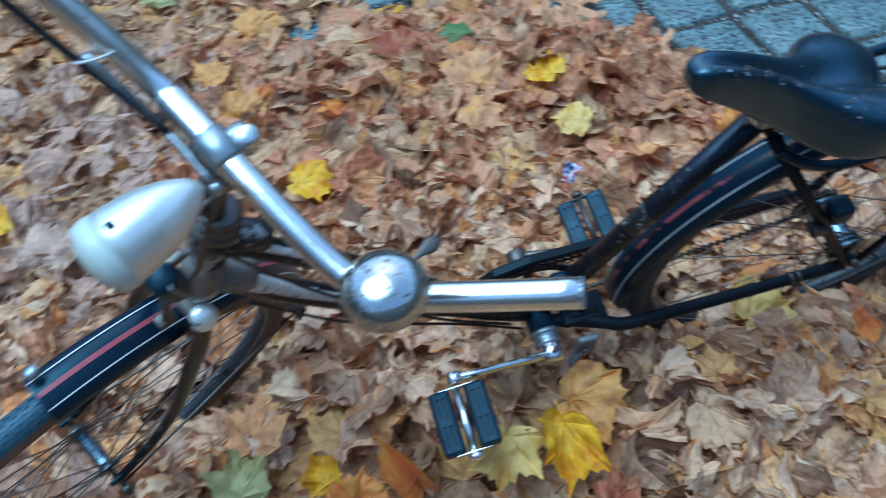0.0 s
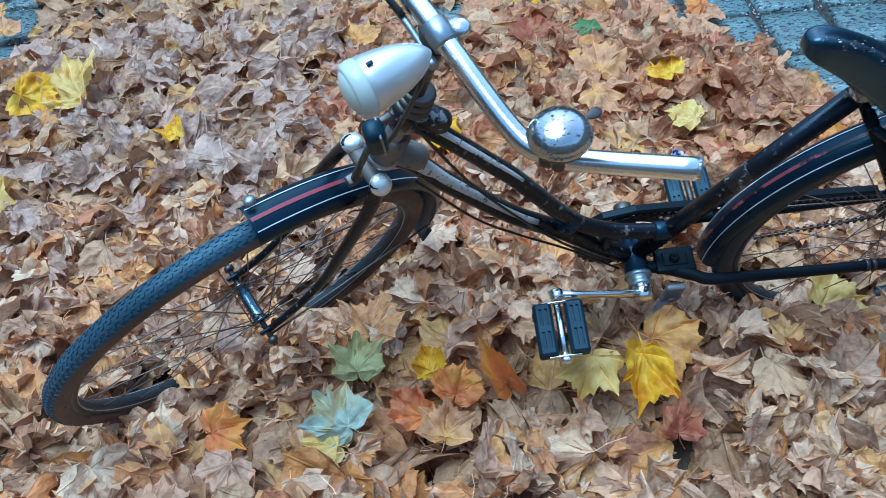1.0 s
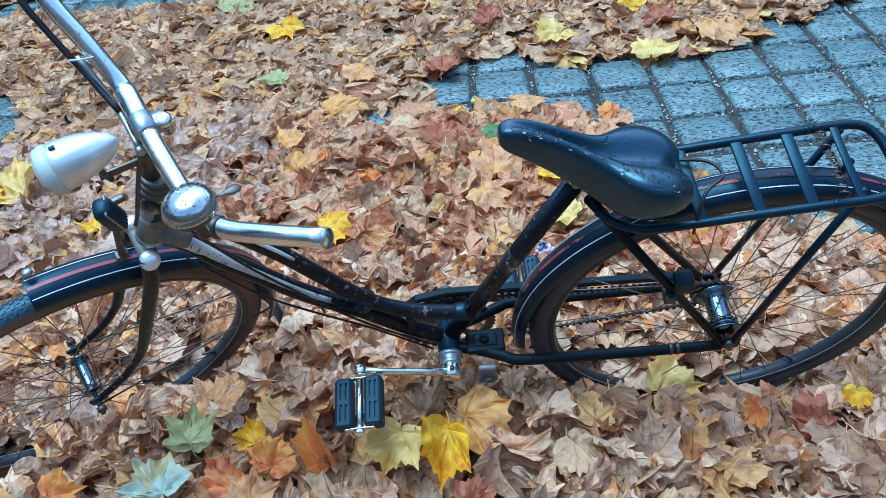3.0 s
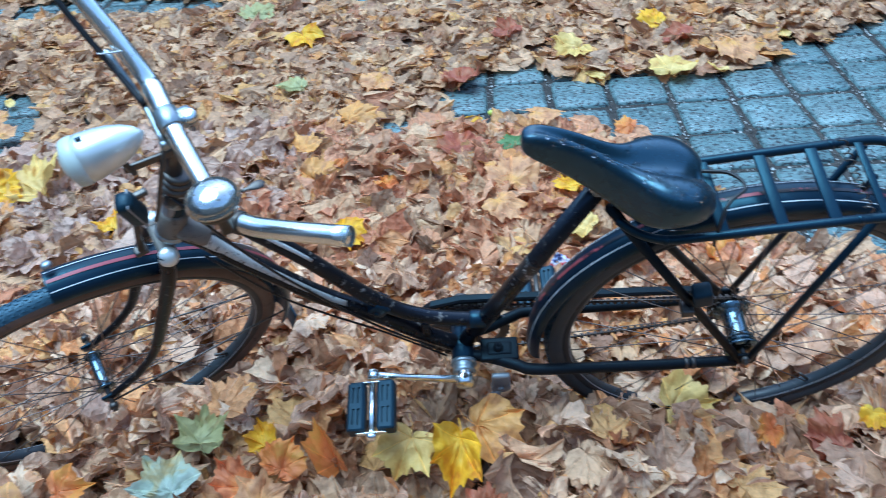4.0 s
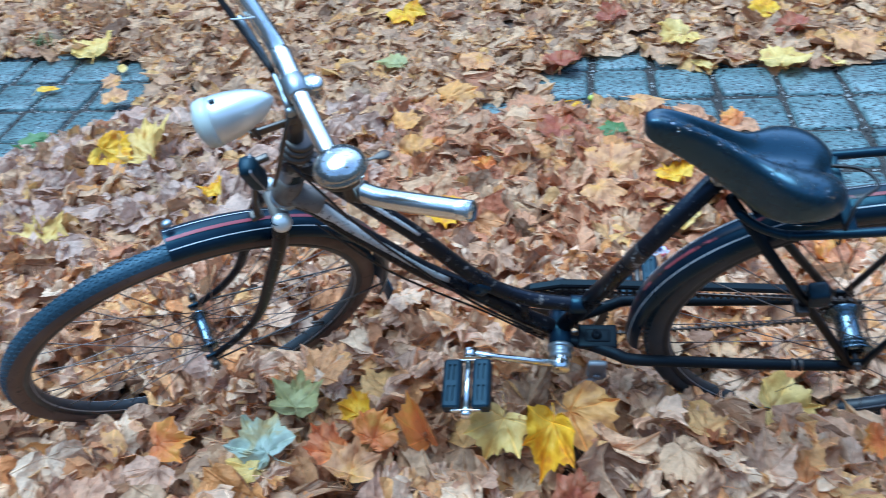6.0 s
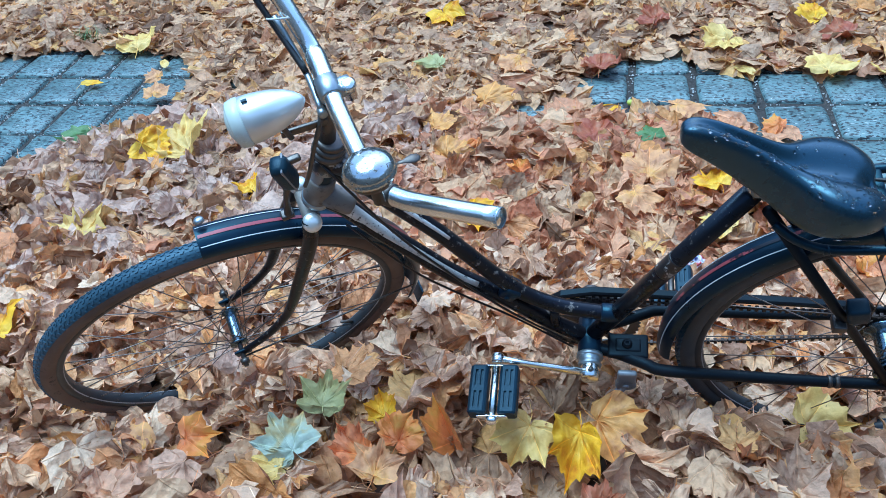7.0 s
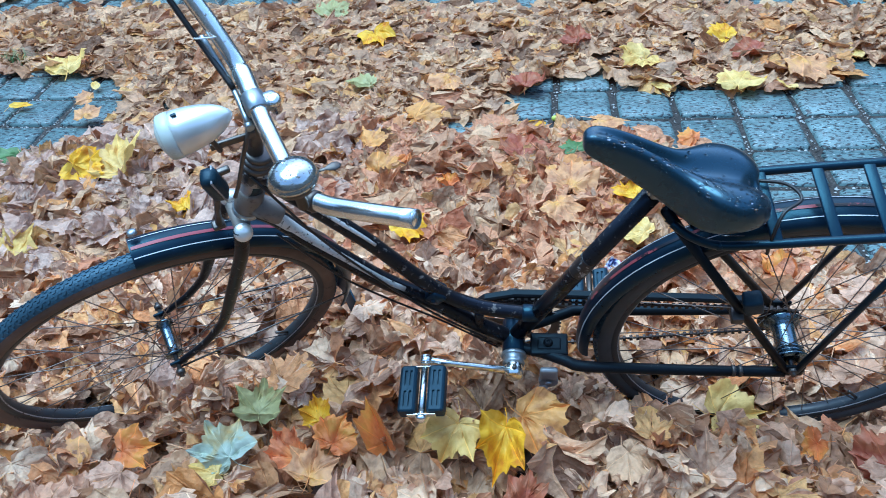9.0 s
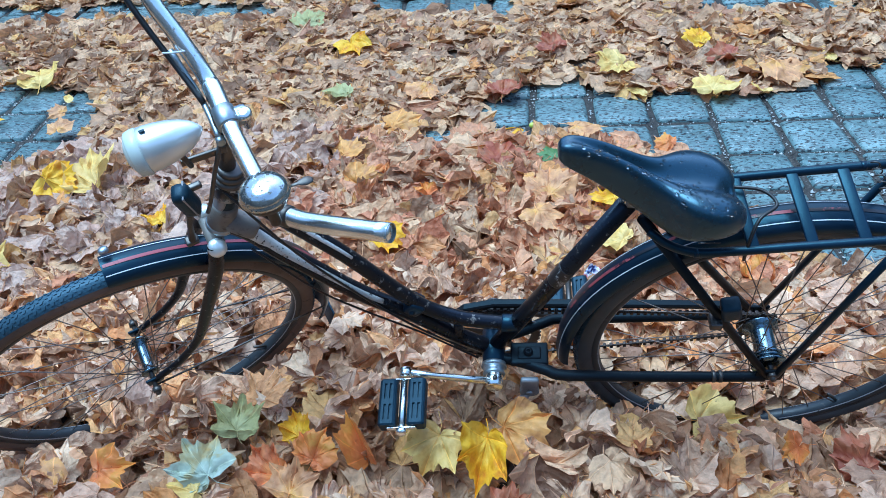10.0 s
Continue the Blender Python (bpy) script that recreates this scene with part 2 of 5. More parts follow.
def leaf_material(name, stops, spots=(0.10, 0.05, 0.03), spot_at=0.68, vein=(1.45, 1.42, 1.35), rough=0.5, per_island=True):
    """Leaf tissue: a tone for each leaf, blotches, brown spots and paler veins, with some light passing through."""
    m, nt, p = material(name)
    if per_island:
        geo = nt.nodes.new("ShaderNodeNewGeometry")
        rnd = geo.outputs["Random Per Island"]
    else:
        mixer = nt.nodes.new("ShaderNodeMapRange")
        mixer.inputs["From Min"].default_value, mixer.inputs["From Max"].default_value = 0.34, 0.66
        nt.links.new(noise_of(nt, 13.0, 4.0, rough=0.6), mixer.inputs[0])
        rnd = mixer.outputs[0]
    tone = ramp(nt, rnd, stops)
    blot = ramp(nt, noise_of(nt, 26.0, 6.0, rough=0.7), [(0.28, (0.52, 0.47, 0.44)), (0.5, grey(1.0)), (0.72, (1.36, 1.32, 1.25))] if per_island else [(0.26, (0.76, 0.70, 0.64)), (0.5, grey(1.0)), (0.74, (1.16, 1.15, 1.12))])
    mm = nt.nodes.new("ShaderNodeMix")
    mm.data_type, mm.blend_type, mm.inputs[0].default_value = "RGBA", "MULTIPLY", 1.0
    nt.links.new(tone, mm.inputs[6])
    nt.links.new(blot, mm.inputs[7])
    sp = ramp(nt, noise_of(nt, 130.0, 4.0, rough=0.7), [(spot_at, grey(0)), (spot_at + 0.05, grey(0.8))])
    c = mixc(nt, sp, mm.outputs[2], spots)
    at = nt.nodes.new("ShaderNodeAttribute")
    at.attribute_name = "vein"
    line = ramp(nt, at.outputs["Fac"], [(0.0, grey(1)), (0.10, grey(0.55)), (0.2, grey(0))])
    vm = nt.nodes.new("ShaderNodeMix")
    vm.data_type, vm.blend_type = "RGBA", "MULTIPLY"
    nt.links.new(line, vm.inputs[0])
    nt.links.new(c, vm.inputs[6])
    vm.inputs[7].default_value = (*vein, 1)
    nt.links.new(vm.outputs[2], p.inputs["Base Color"])
    p.inputs["Roughness"].default_value = rough
    p.inputs["Specular IOR Level"].default_value = 0.35
    hb = nt.nodes.new("ShaderNodeMath")
    hb.operation = "MULTIPLY_ADD"
    hb.inputs[1].default_value = 1.0
    nt.links.new(noise_of(nt, 34.0, 6.0, rough=0.65), hb.inputs[0])
    tc = nt.nodes.new("ShaderNodeTexCoord")
    cells = node(nt, "ShaderNodeTexVoronoi", Scale=62.0, Randomness=1.0)
    nt.links.new(tc.outputs["Object"], cells.inputs["Vector"])
    crumple = nt.nodes.new("ShaderNodeMath")
    crumple.operation, crumple.inputs[1].default_value = "MULTIPLY_ADD", 0.55
    nt.links.new(cells.outputs["Distance"], crumple.inputs[0])
    nt.links.new(hb.outputs[0], crumple.inputs[2])
    if per_island:
        ridge = nt.nodes.new("ShaderNodeMath")
        ridge.operation, ridge.inputs[1].default_value = "MULTIPLY", 0.25
        nt.links.new(line, ridge.inputs[0])
        nt.links.new(ridge.outputs[0], hb.inputs[2])
    bump(nt, p, crumple.outputs[0], 0.9 if per_island else 0.6, 0.010 if per_island else 0.006)
    tr = nt.nodes.new("ShaderNodeBsdfTranslucent")
    nt.links.new(vm.outputs[2], tr.inputs["Color"])
    mix = nt.nodes.new("ShaderNodeMixShader")
    mix.inputs[0].default_value = 0.24
    out = nt.nodes["Material Output"]
    nt.links.new(p.outputs[0], mix.inputs[1])
    nt.links.new(tr.outputs[0], mix.inputs[2])
    nt.links.new(mix.outputs[0], out.inputs["Surface"])
    return m


LITTER = leaf_material("withered_leaf", [
    (0.000, (0.197, 0.097, 0.049)), (0.084, (0.395, 0.197, 0.103)), (0.168, (0.593, 0.332, 0.173)), (0.252, (0.375, 0.235, 0.148)), (0.336, (0.692, 0.404, 0.220)), (0.420, (0.743, 0.475, 0.276)),
    (0.495, (0.465, 0.242, 0.134)), (0.579, (0.711, 0.450, 0.269)), (0.653, (0.326, 0.171, 0.097)), (0.728, (0.732, 0.431, 0.220)), (0.793, (0.493, 0.315, 0.204)), (0.856, (0.415, 0.167, 0.082)),
    (0.912, (0.743, 0.431, 0.152)), (0.952, (0.612, 0.256, 0.082)), (1.000, (0.650, 0.368, 0.152))])
# brighter, warmer copy of the litter colours: front light put into the tan
DRIFT_LIT = leaf_material("crisp_tan_leaf_lit", [
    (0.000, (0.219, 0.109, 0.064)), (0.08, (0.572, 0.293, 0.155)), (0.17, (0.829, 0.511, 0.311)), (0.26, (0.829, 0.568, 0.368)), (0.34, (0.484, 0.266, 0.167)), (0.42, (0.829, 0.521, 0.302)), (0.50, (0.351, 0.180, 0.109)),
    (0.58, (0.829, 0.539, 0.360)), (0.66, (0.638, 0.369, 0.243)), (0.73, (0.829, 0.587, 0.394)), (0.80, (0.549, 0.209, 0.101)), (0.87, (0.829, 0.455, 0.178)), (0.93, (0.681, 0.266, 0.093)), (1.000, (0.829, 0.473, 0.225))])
RUST = leaf_material("rusty_leaf", [(0.0, (0.360, 0.148, 0.078)), (0.2, (0.620, 0.287, 0.146)), (0.4, (0.699, 0.355, 0.195)), (0.6, (0.520, 0.207, 0.107)), (0.8, (0.720, 0.395, 0.214)), (0.9, (0.599, 0.217, 0.117)), (1.0, (0.699, 0.375, 0.117))])
YELLOW = leaf_material("yellow_leaf", [(0.0, (0.698, 0.245, 0.027)), (0.3, (0.798, 0.400, 0.018)), (0.6, (0.838, 0.468, 0.027)), (1.0, (0.778, 0.508, 0.072))], (0.22, 0.10, 0.02), 0.66, per_island=False)
BEIGE = leaf_material("bleached_beige_leaf", [(0.0, (0.485, 0.298, 0.215)), (0.3, (0.594, 0.384, 0.285)), (0.6, (0.625, 0.437, 0.337)), (0.8, (0.546, 0.332, 0.246)), (1.0, (0.625, 0.397, 0.272))], (0.3, 0.2, 0.13), 0.7)
PALE = leaf_material("pale_yellow_leaf", [(0.0, (0.707, 0.398, 0.107)), (0.35, (0.759, 0.509, 0.147)), (1.0, (0.778, 0.557, 0.218))], (0.30, 0.18, 0.05), 0.66, per_island=False)
GREEN = leaf_material("grey_green_leaf", [(0.0, (0.467, 0.344, 0.143)), (0.3, (0.407, 0.380, 0.158)), (1.0, (0.437, 0.416, 0.200))], (0.25, 0.2, 0.1), 0.68, per_island=False)
FRESH = leaf_material("fresh_green_leaf", [(0.0, (0.090, 0.192, 0.056)), (1.0, (0.139, 0.232, 0.096))], (0.05, 0.12, 0.02), 0.7, per_island=False)
SILVERY = leaf_material("silvery_leaf_back", [(0.0, (0.624, 0.433, 0.151)), (0.36, (0.499, 0.450, 0.259)), (0.6, (0.409, 0.468, 0.366)), (1.0, (0.463, 0.517, 0.434))], (0.4, 0.4, 0.25), 0.66, per_island=False)
ORANGE = leaf_material("orange_leaf", [(0.0, (0.795, 0.414, 0.084)), (0.4, (0.756, 0.270, 0.067)), (1.0, (0.596, 0.181, 0.067))], (0.20, 0.07, 0.02), 0.66, per_island=False)
RED = leaf_material("red_leaf", [(0.0, (0.512, 0.242, 0.139)), (0.35, (0.429, 0.134, 0.063)), (0.7, (0.330, 0.081, 0.044)), (1.0, (0.455, 0.182, 0.107))], (0.12, 0.04, 0.03), 0.66, per_island=False)
OCHRE = leaf_material("ochre_leaf", [(0.0, (0.484, 0.209, 0.087)), (0.35, (0.675, 0.330, 0.103)), (0.7, (0.727, 0.355, 0.103)), (1.0, (0.623, 0.280, 0.093))], (0.28, 0.14, 0.05), 0.66, per_island=False)
SALMON = leaf_material("salmon_leaf", [(0.0, (0.630, 0.209, 0.094)), (0.5, (0.810, 0.298, 0.125)), (1.0, (0.833, 0.350, 0.113))], (0.25, 0.09, 0.05), 0.66, per_island=False)
BIGTAN = leaf_material("tan_leaf", [(0.0, (0.478, 0.221, 0.112)), (0.4, (0.642, 0.316, 0.142)), (0.7, (0.707, 0.360, 0.157)), (1.0, (0.707, 0.367, 0.097))], (0.28, 0.14, 0.05), 0.64, per_island=False)


# ---- mesh helpers ----
def mesh_of(name, verts, faces, mat, smooth=True):
    me = bpy.data.meshes.new(name)
    me.from_pydata([tuple(v) for v in verts], [], faces)
    me.materials.append(mat)
    if smooth:
        me.polygons.foreach_set("use_smooth", [True] * len(me.polygons))
    me.update()
    return me


def part(name, geo, mat, parent, label="", m=None, smooth=True):
    """One mesh object out of (verts, faces), under a thing or a part; m shapes the vertices."""
    verts, faces = geo
    if m is not None:
        verts = [m @ Vector(v) for v in verts]
    ob = new(name, mesh_of(name, verts, faces, mat, smooth))
    ob.parent = parent
    if label:
        tagged(ob, label)
    return ob


def group_of(name, parent):
    ob = new(name)
    ob.empty_display_size = 0.05
    ob.parent = parent
    return ob


def joined(*geos):
    verts, faces = [], []
    for v, f in geos:
        k = len(verts)
        verts += list(v)
        faces += [tuple(i + k for i in q) for q in f]
    return verts, faces


def smooth_path(pts, per=6):
    """Points on a Catmull-Rom curve through pts."""
    p = [Vector(q) for q in pts]
    p = [p[0] * 2 - p[1]] + p + [p[-1] * 2 - p[-2]]
    out = []
    for i in range(1, len(p) - 2):
        for k in range(per):
            t = k / per
            a, b, c, d = p[i - 1:i + 3]
            out.append(0.5 * ((2 * b) + (c - a) * t + (2 * a - 5 * b + 4 * c - d) * t * t + (3 * b - a - 3 * c + d) * t ** 3))
    return out + [p[-2]]


def sweep(path, r, sides=12, flat=1.0, up=(0, 0, 1), closed=False):
    """A tube along path; r one radius or one for each point; flat squeezes it along the second axis."""
    path = [Vector(q) for q in path]
    n = len(path)
    rr = r if isinstance(r, (list, tuple)) else [r] * n
    verts, faces = [], []
    ref = Vector(up)
    for i, q in enumerate(path):
        if closed:
            d = path[(i + 1) % n] - path[i - 1]
        else:
            d = path[min(i + 1, n - 1)] - path[max(i - 1, 0)]
        d.normalize()
        a = d.cross(ref)
        if a.length < 1e-3:
            a = d.cross(Vector((0, 1, 0.01)))
        a.normalize()
        b = a.cross(d)
        for k in range(sides):
            w = 2 * math.pi * k / sides
            verts.append(q + a * (rr[i] * math.cos(w)) + b * (rr[i] * flat * math.sin(w)))
    for i in range(n if closed else n - 1):
        for k in range(sides):
            j, l = (i + 1) % n, (k + 1) % sides
            faces.append((i * sides + k, i * sides + l, j * sides + l, j * sides + k))
    if not closed:
        faces.append(tuple(range(sides))[::-1])
        faces.append(tuple((n - 1) * sides + k for k in range(sides)))
    return verts, faces


def resample(path, k):
    """The radii given at the ends and between, spread over path."""
    n = len(path)
    return [k[0] + (k[-1] - k[0]) * i / (n - 1) if len(k) == 2 else float(np.interp(i / (n - 1), np.linspace(0, 1, len(k)), k)) for i in range(n)]


def rod(a, b, r, sides=10, r2=None):
    return sweep([a, b], [r, r if r2 is None else r2], sides, up=(0.13, 0.27, 1))


def turned(profile, origin, axis, sides=24):
    """A turned solid: profile is (distance along the axis, radius)."""
    o, ax = Vector(origin), Vector(axis).normalized()
    a = ax.orthogonal().normalized()
    b = ax.cross(a)
    verts, faces = [], []
    for d, r in profile:
        for k in range(sides):
            w = 2 * math.pi * k / sides
            verts.append(o + ax * d + (a * math.cos(w) + b * math.sin(w)) * max(r, 1e-4))
    for i in range(len(profile) - 1):
        for k in range(sides):
            l = (k + 1) % sides
            faces.append((i * sides + k, i * sides + l, (i + 1) * sides + l, (i + 1) * sides + k))
    faces.append(tuple(range(sides))[::-1])
    faces.append(tuple((len(profile) - 1) * sides + k for k in range(sides)))
    return verts, faces


def block(cx, cy, cz, sx, sy, sz, bevel=0.003, m=None):
    """A box with bevelled edges."""
    bm = bmesh.new()
    bmesh.ops.create_cube(bm, size=1.0)
    for v in bm.verts:
        v.co = Vector((v.co.x * sx, v.co.y * sy, v.co.z * sz))
    if bevel > 0:
        bmesh.ops.bevel(bm, geom=list(bm.edges), offset=bevel, segments=2, affect="EDGES", profile=0.6)
    mm = (Matrix.Translation((cx, cy, cz)) @ m) if m is not None else Matrix.Translation((cx, cy, cz))
    verts = [mm @ v.co for v in bm.verts]
    bm.verts.index_update()
    faces = [tuple(v.index for v in f.verts) for f in bm.faces]
    bm.free()
    return verts, faces


def ring_band(c, r0, profile, a0, a1, steps=60):
    """A band round a wheel's axis (y): profile is a list of (y, extra radius), swept from angle a0 to a1 in degrees."""
    verts, faces = [], []
    n = len(profile)
    closed = abs(a1 - a0) >= 359.9
    cnt = steps if closed else steps + 1
    for i in range(cnt):
        w = radians(a0 + (a1 - a0) * i / steps)
        for y, e in profile:
            verts.append(Vector((c[0] + (r0 + e) * math.cos(w), c[1] + y, c[2] + (r0 + e) * math.sin(w))))
    for i in range(steps):
        j = (i + 1) % cnt
        for k in range(n - 1):
            faces.append((i * n + k, i * n + k + 1, j * n + k + 1, j * n + k))
    return verts, faces


def closed_profile(p):
    return p + [p[0]]


# ---- ground ----
PX, PY = 0.2105, 0.226


def sky_screens():
    """Plain unseen walls added far round the bicycle to cut off the low sky."""
    for name, x, y, sx, sy in (("screen_north", 0, 9.5, 19.6, 0.3), ("screen_south", 0, -10.5, 19.6, 0.3), ("screen_east", 9.65, -0.5, 0.3, 19.7), ("screen_west", -9.65, -0.5, 0.3, 19.7)):
        ob = new(name, mesh_of(name, *block(x, y, 3.0, sx, sy, 6.6, 0.03), SKY_SCREEN, smooth=False))
        tagged(ob, "plain dull rough unseen wall added to block low sky light", "wall", kind="structure")


def ground():
    """One sheet to the horizon, finer near the bicycle."""
    ax = sorted({round(s * v, 3) for s in (-1, 1) for v in (0, 0.5, 1, 1.5, 2, 2.6, 3.5, 5, 8, 15, 40, 120, 400, 1500)})
    verts = [(x, y, -0.012) for y in ax for x in ax]
    n = len(ax)
    faces = [(j * n + i, j * n + i + 1, (j + 1) * n + i + 1, (j + 1) * n + i) for j in range(n - 1) for i in range(n - 1)]
    ob = new("ground", mesh_of("ground", verts, faces, SOIL, False))
    tagged(ob, "dark gritty soil and joint sand under stone paving", "ground", kind="structure")


ground()

# outlines of the bare patches in the leaf carpet
BARE_RIGHT = [(-0.18, 0.02), (-0.14, 0.17), (0.0, 0.27), (0.2, 0.33), (0.36, 0.21), (0.6, 0.2), (0.82, 0.16), (1.0, 0.25), (1.17, 0.34), (1.4, 0.46), (1.7, 0.6),
              (2.6, 0.8), (2.6, -1.1), (1.3, -1.15), (1.05, -1.04), (0.90, -0.94), (0.80, -0.88), (0.71, -0.81), (0.62, -0.70), (0.55, -0.56), (0.48, -0.42), (0.38, -0.26), (0.33, -0.13), (0.05, -0.10), (-0.1, -0.06)]
BARE_LEFT = [(-2.9, 0.37), (-2.5, 0.39), (-2.35, 0.46), (-1.95, 0.45), (-1.76, 0.30), (-1.64, 0.14), (-1.60, -0.12), (-1.82, -0.24), (-1.92, -0.4), (-2.0, -0.52), (-2.3, -0.62), (-2.9, -0.55)]
BARE_SMALL = [[(-0.38, -0.05), (-0.26, -0.03), (-0.25, -0.12), (-0.37, -0.14)], [(-2.25, 1.21), (-2.25, 1.43), (-1.25, 1.35), (-1.15, 1.15)], [(-2.8, 1.38), (-2.8, 1.17), (-2.3, 1.19), (-2.3, 1.41)],
              [(-0.74, 1.14), (-0.74, 1.39), (-0.04, 1.33), (-0.04, 1.07)], [(0.76, 1.0), (0.80, 1.35), (1.42, 1.30), (1.42, 0.99)]]


def inside(px, py, poly):
    hit = np.zeros(len(px), bool)
    for (x0, y0), (x1, y1) in zip(poly, poly[1:] + poly[:1]):
        c = ((y0 > py) != (y1 > py)) & (px < (x1 - x0) * (py - y0) / (y1 - y0 + 1e-12) + x0)
        hit ^= c
    return hit


def edge_distance(px, py, poly):
    d = np.full(len(px), 9.0)
    for (x0, y0), (x1, y1) in zip(poly, poly[1:] + poly[:1]):
        ex, ey = x1 - x0, y1 - y0
        t = np.clip(((px - x0) * ex + (py - y0) * ey) / (ex * ex + ey * ey), 0, 1)
        d = np.minimum(d, np.hypot(px - x0 - t * ex, py - y0 - t * ey))
    return d


def bare_depth(px, py):
    """How far inside a bare patch a place lies (negative outside)."""
    best = np.full(len(px), -9.0)
    for poly in [BARE_RIGHT, BARE_LEFT] + BARE_SMALL:
        d = edge_distance(px, py, poly)
        best = np.maximum(best, np.where(inside(px, py, poly), d, -d))
    return best


def step(a, b, v):
    t = np.clip((v - a) / (b - a), 0, 1)
    return t * t * (3 - 2 * t)


def litter_height(px, py):
    """Top of the leaf carpet: thin beside the bare stones, a drift round the bicycle."""
    h = 0.022 + 0.068 * step(0.3, -0.8, py) + 0.055 * step(-1.05, -1.55, py)
    h -= 0.075 * step(0.05, 0.45, px) * step(-0.7, -1.3, py)
    h += 0.02 * np.exp(-(((px + 0.15) / 0.2) ** 2 + ((py + 1.6) / 0.15) ** 2))
    h -= 0.055 * np.exp(-(((px + 1.03) / 0.2) ** 2 + ((py + 1.5) / 0.28) ** 2))
    h -= 0.06 * np.exp(-(((px - 0.24) / 0.13) ** 2 + ((py + 1.42) / 0.09) ** 2))
    h -= 0.075 * np.exp(-(((px + 0.88) / 0.13) ** 2 + ((py + 1.53) / 0.11) ** 2))
    h -= 0.09 * np.exp(-(((px - 0.14) / 0.13) ** 2 + ((py + 1.39) / 0.09) ** 2)) + 0.07 * np.exp(-(((px + 0.67) / 0.12) ** 2 + ((py + 1.33) / 0.13) ** 2))
    h -= 0.06 * np.exp(-(((px - 0.52) / 0.20) ** 2 + ((py + 1.45) / 0.11) ** 2))
    h *= step(0.02, -0.28, bare_depth(px, py)) * 0.85 + 0.15
    return np.maximum(h, 0.012)


def setts():
    """Stone setts as pieces of the pavement; joints of about two centimetres."""
    base = new("pavement")
    tagged(base, "blue-grey worn stone setts laid in a grid with dark gritty joints", "pavement", kind="structure")
    meshes = []
    for k in range(6):
        r = random.Random(k)
        bm = bmesh.new()
        w, d, hgt = PX - 0.024, PY - 0.022, 0.05
        n = 5
        top = []
        for j in range(n):
            for i in range(n):
                u, v = i / (n - 1) - 0.5, j / (n - 1) - 0.5
                edge = max(abs(u), abs(v)) > 0.49
                z = -0.006 if edge else r.uniform(-0.0015, 0.0015) + 0.001
                if abs(u) > 0.49 and abs(v) > 0.49:
                    u, v, z = u * 0.95, v * 0.95, -0.009
                jit = 0.003 if edge else 0.0
                top.append(bm.verts.new((u * w + r.uniform(-jit, jit), v * d + r.uniform(-jit, jit), z)))
        # the inner rows sit close to the edge, so that the rim is a narrow round
        for j in range(n):
            for i in range(n):
                q = top[j * n + i]
                if 0 < i < n - 1:
                    q.co.x *= 1.0 if i == n // 2 else 1.72
                if 0 < j < n - 1:
                    q.co.y *= 1.0 if j == n // 2 else 1.72
        for j in range(n - 1):
            for i in range(n - 1):
                bm.faces.new((top[j * n + i], top[j * n + i + 1], top[(j + 1) * n + i + 1], top[(j + 1) * n + i]))
        rim = [top[i] for i in range(n)] + [top[j * n + n - 1] for j in range(1, n)] + [top[(n - 1) * n + i] for i in range(n - 2, -1, -1)] + [top[j * n] for j in range(n - 2, 0, -1)]
        low = [bm.verts.new((q.co.x * 1.01, q.co.y * 1.01, -hgt)) for q in rim]
        for i in range(len(rim)):
            j = (i + 1) % len(rim)
            bm.faces.new((rim[j], rim[i], low[i], low[j]))
        for f in bm.faces:
            f.smooth = True
        me = bpy.data.meshes.new("sett")
        bm.to_mesh(me)
        bm.free()
        me.materials.append(SETT)
        meshes.append(me)
    r = random.Random(5)
    for c in range(-15, 13):
        for w in range(-7, 8):
            x, y = PX * (c + 0.5), PY * (w + 0.5)
            x += 0.05 * y + (0.018 if x < -1.2 else 0.0)
            b = bare_depth(np.array([x]), np.array([y]))[0]
            if b < -0.17:
                continue
            ob = new("sett", meshes[r.randrange(6)])
            ob.parent = base
            ob.matrix_basis = pose(x + r.uniform(-.003, .003), y + r.uniform(-.003, .003), r.uniform(-0.003, 0.002), r.uniform(-.8, .8), r.uniform(-.8, .8), r.uniform(-1.2, 1.2) + 180 * r.randrange(2))


def grit():
    """Small pale stones in the joints."""
    verts, faces = [], []
    r = random.Random(11)
    for _ in range(11000):
        if r.random() < 0.5:
            x, y = PX * r.randint(-14, 12) + r.gauss(0, 0.005), r.uniform(-1.3, 0.7)
        else:
            x, y = r.uniform(-2.9, 2.5), PY * r.randint(-6, 4) + r.gauss(0, 0.005)
        x += 0.05 * y + (0.018 if x < -1.2 else 0.0)
        if bare_depth(np.array([x]), np.array([y]))[0] < -0.05:
            continue
        s = r.uniform(0.0015, 0.0045) if r.random() < 0.9 else r.uniform(0.004, 0.007)
        k = len(verts)
        z = -0.0095
        for dx, dy, dz in ((1, 0, 0.2), (0, 1, 0), (-1, 0, 0.3), (0, -1, 0.1), (0, 0, 1), (0.1, 0, -0.6)):
            verts.append((x + dx * s * r.uniform(.7, 1.2), y + dy * s * r.uniform(.7, 1.2), z + dz * s))
        faces += [(k, k + 1, k + 4), (k + 1, k + 2, k + 4), (k + 2, k + 3, k + 4), (k + 3, k, k + 4), (k + 1, k, k + 5), (k + 2, k + 1, k + 5), (k + 3, k + 2, k + 5), (k, k + 3, k + 5)]
    ob = new("joint_grit", mesh_of("joint_grit", verts, faces, PEBBLE, False))
    tagged(ob, "pale grit and tiny stones lying in the paving joints", "grit", kind="stuff")


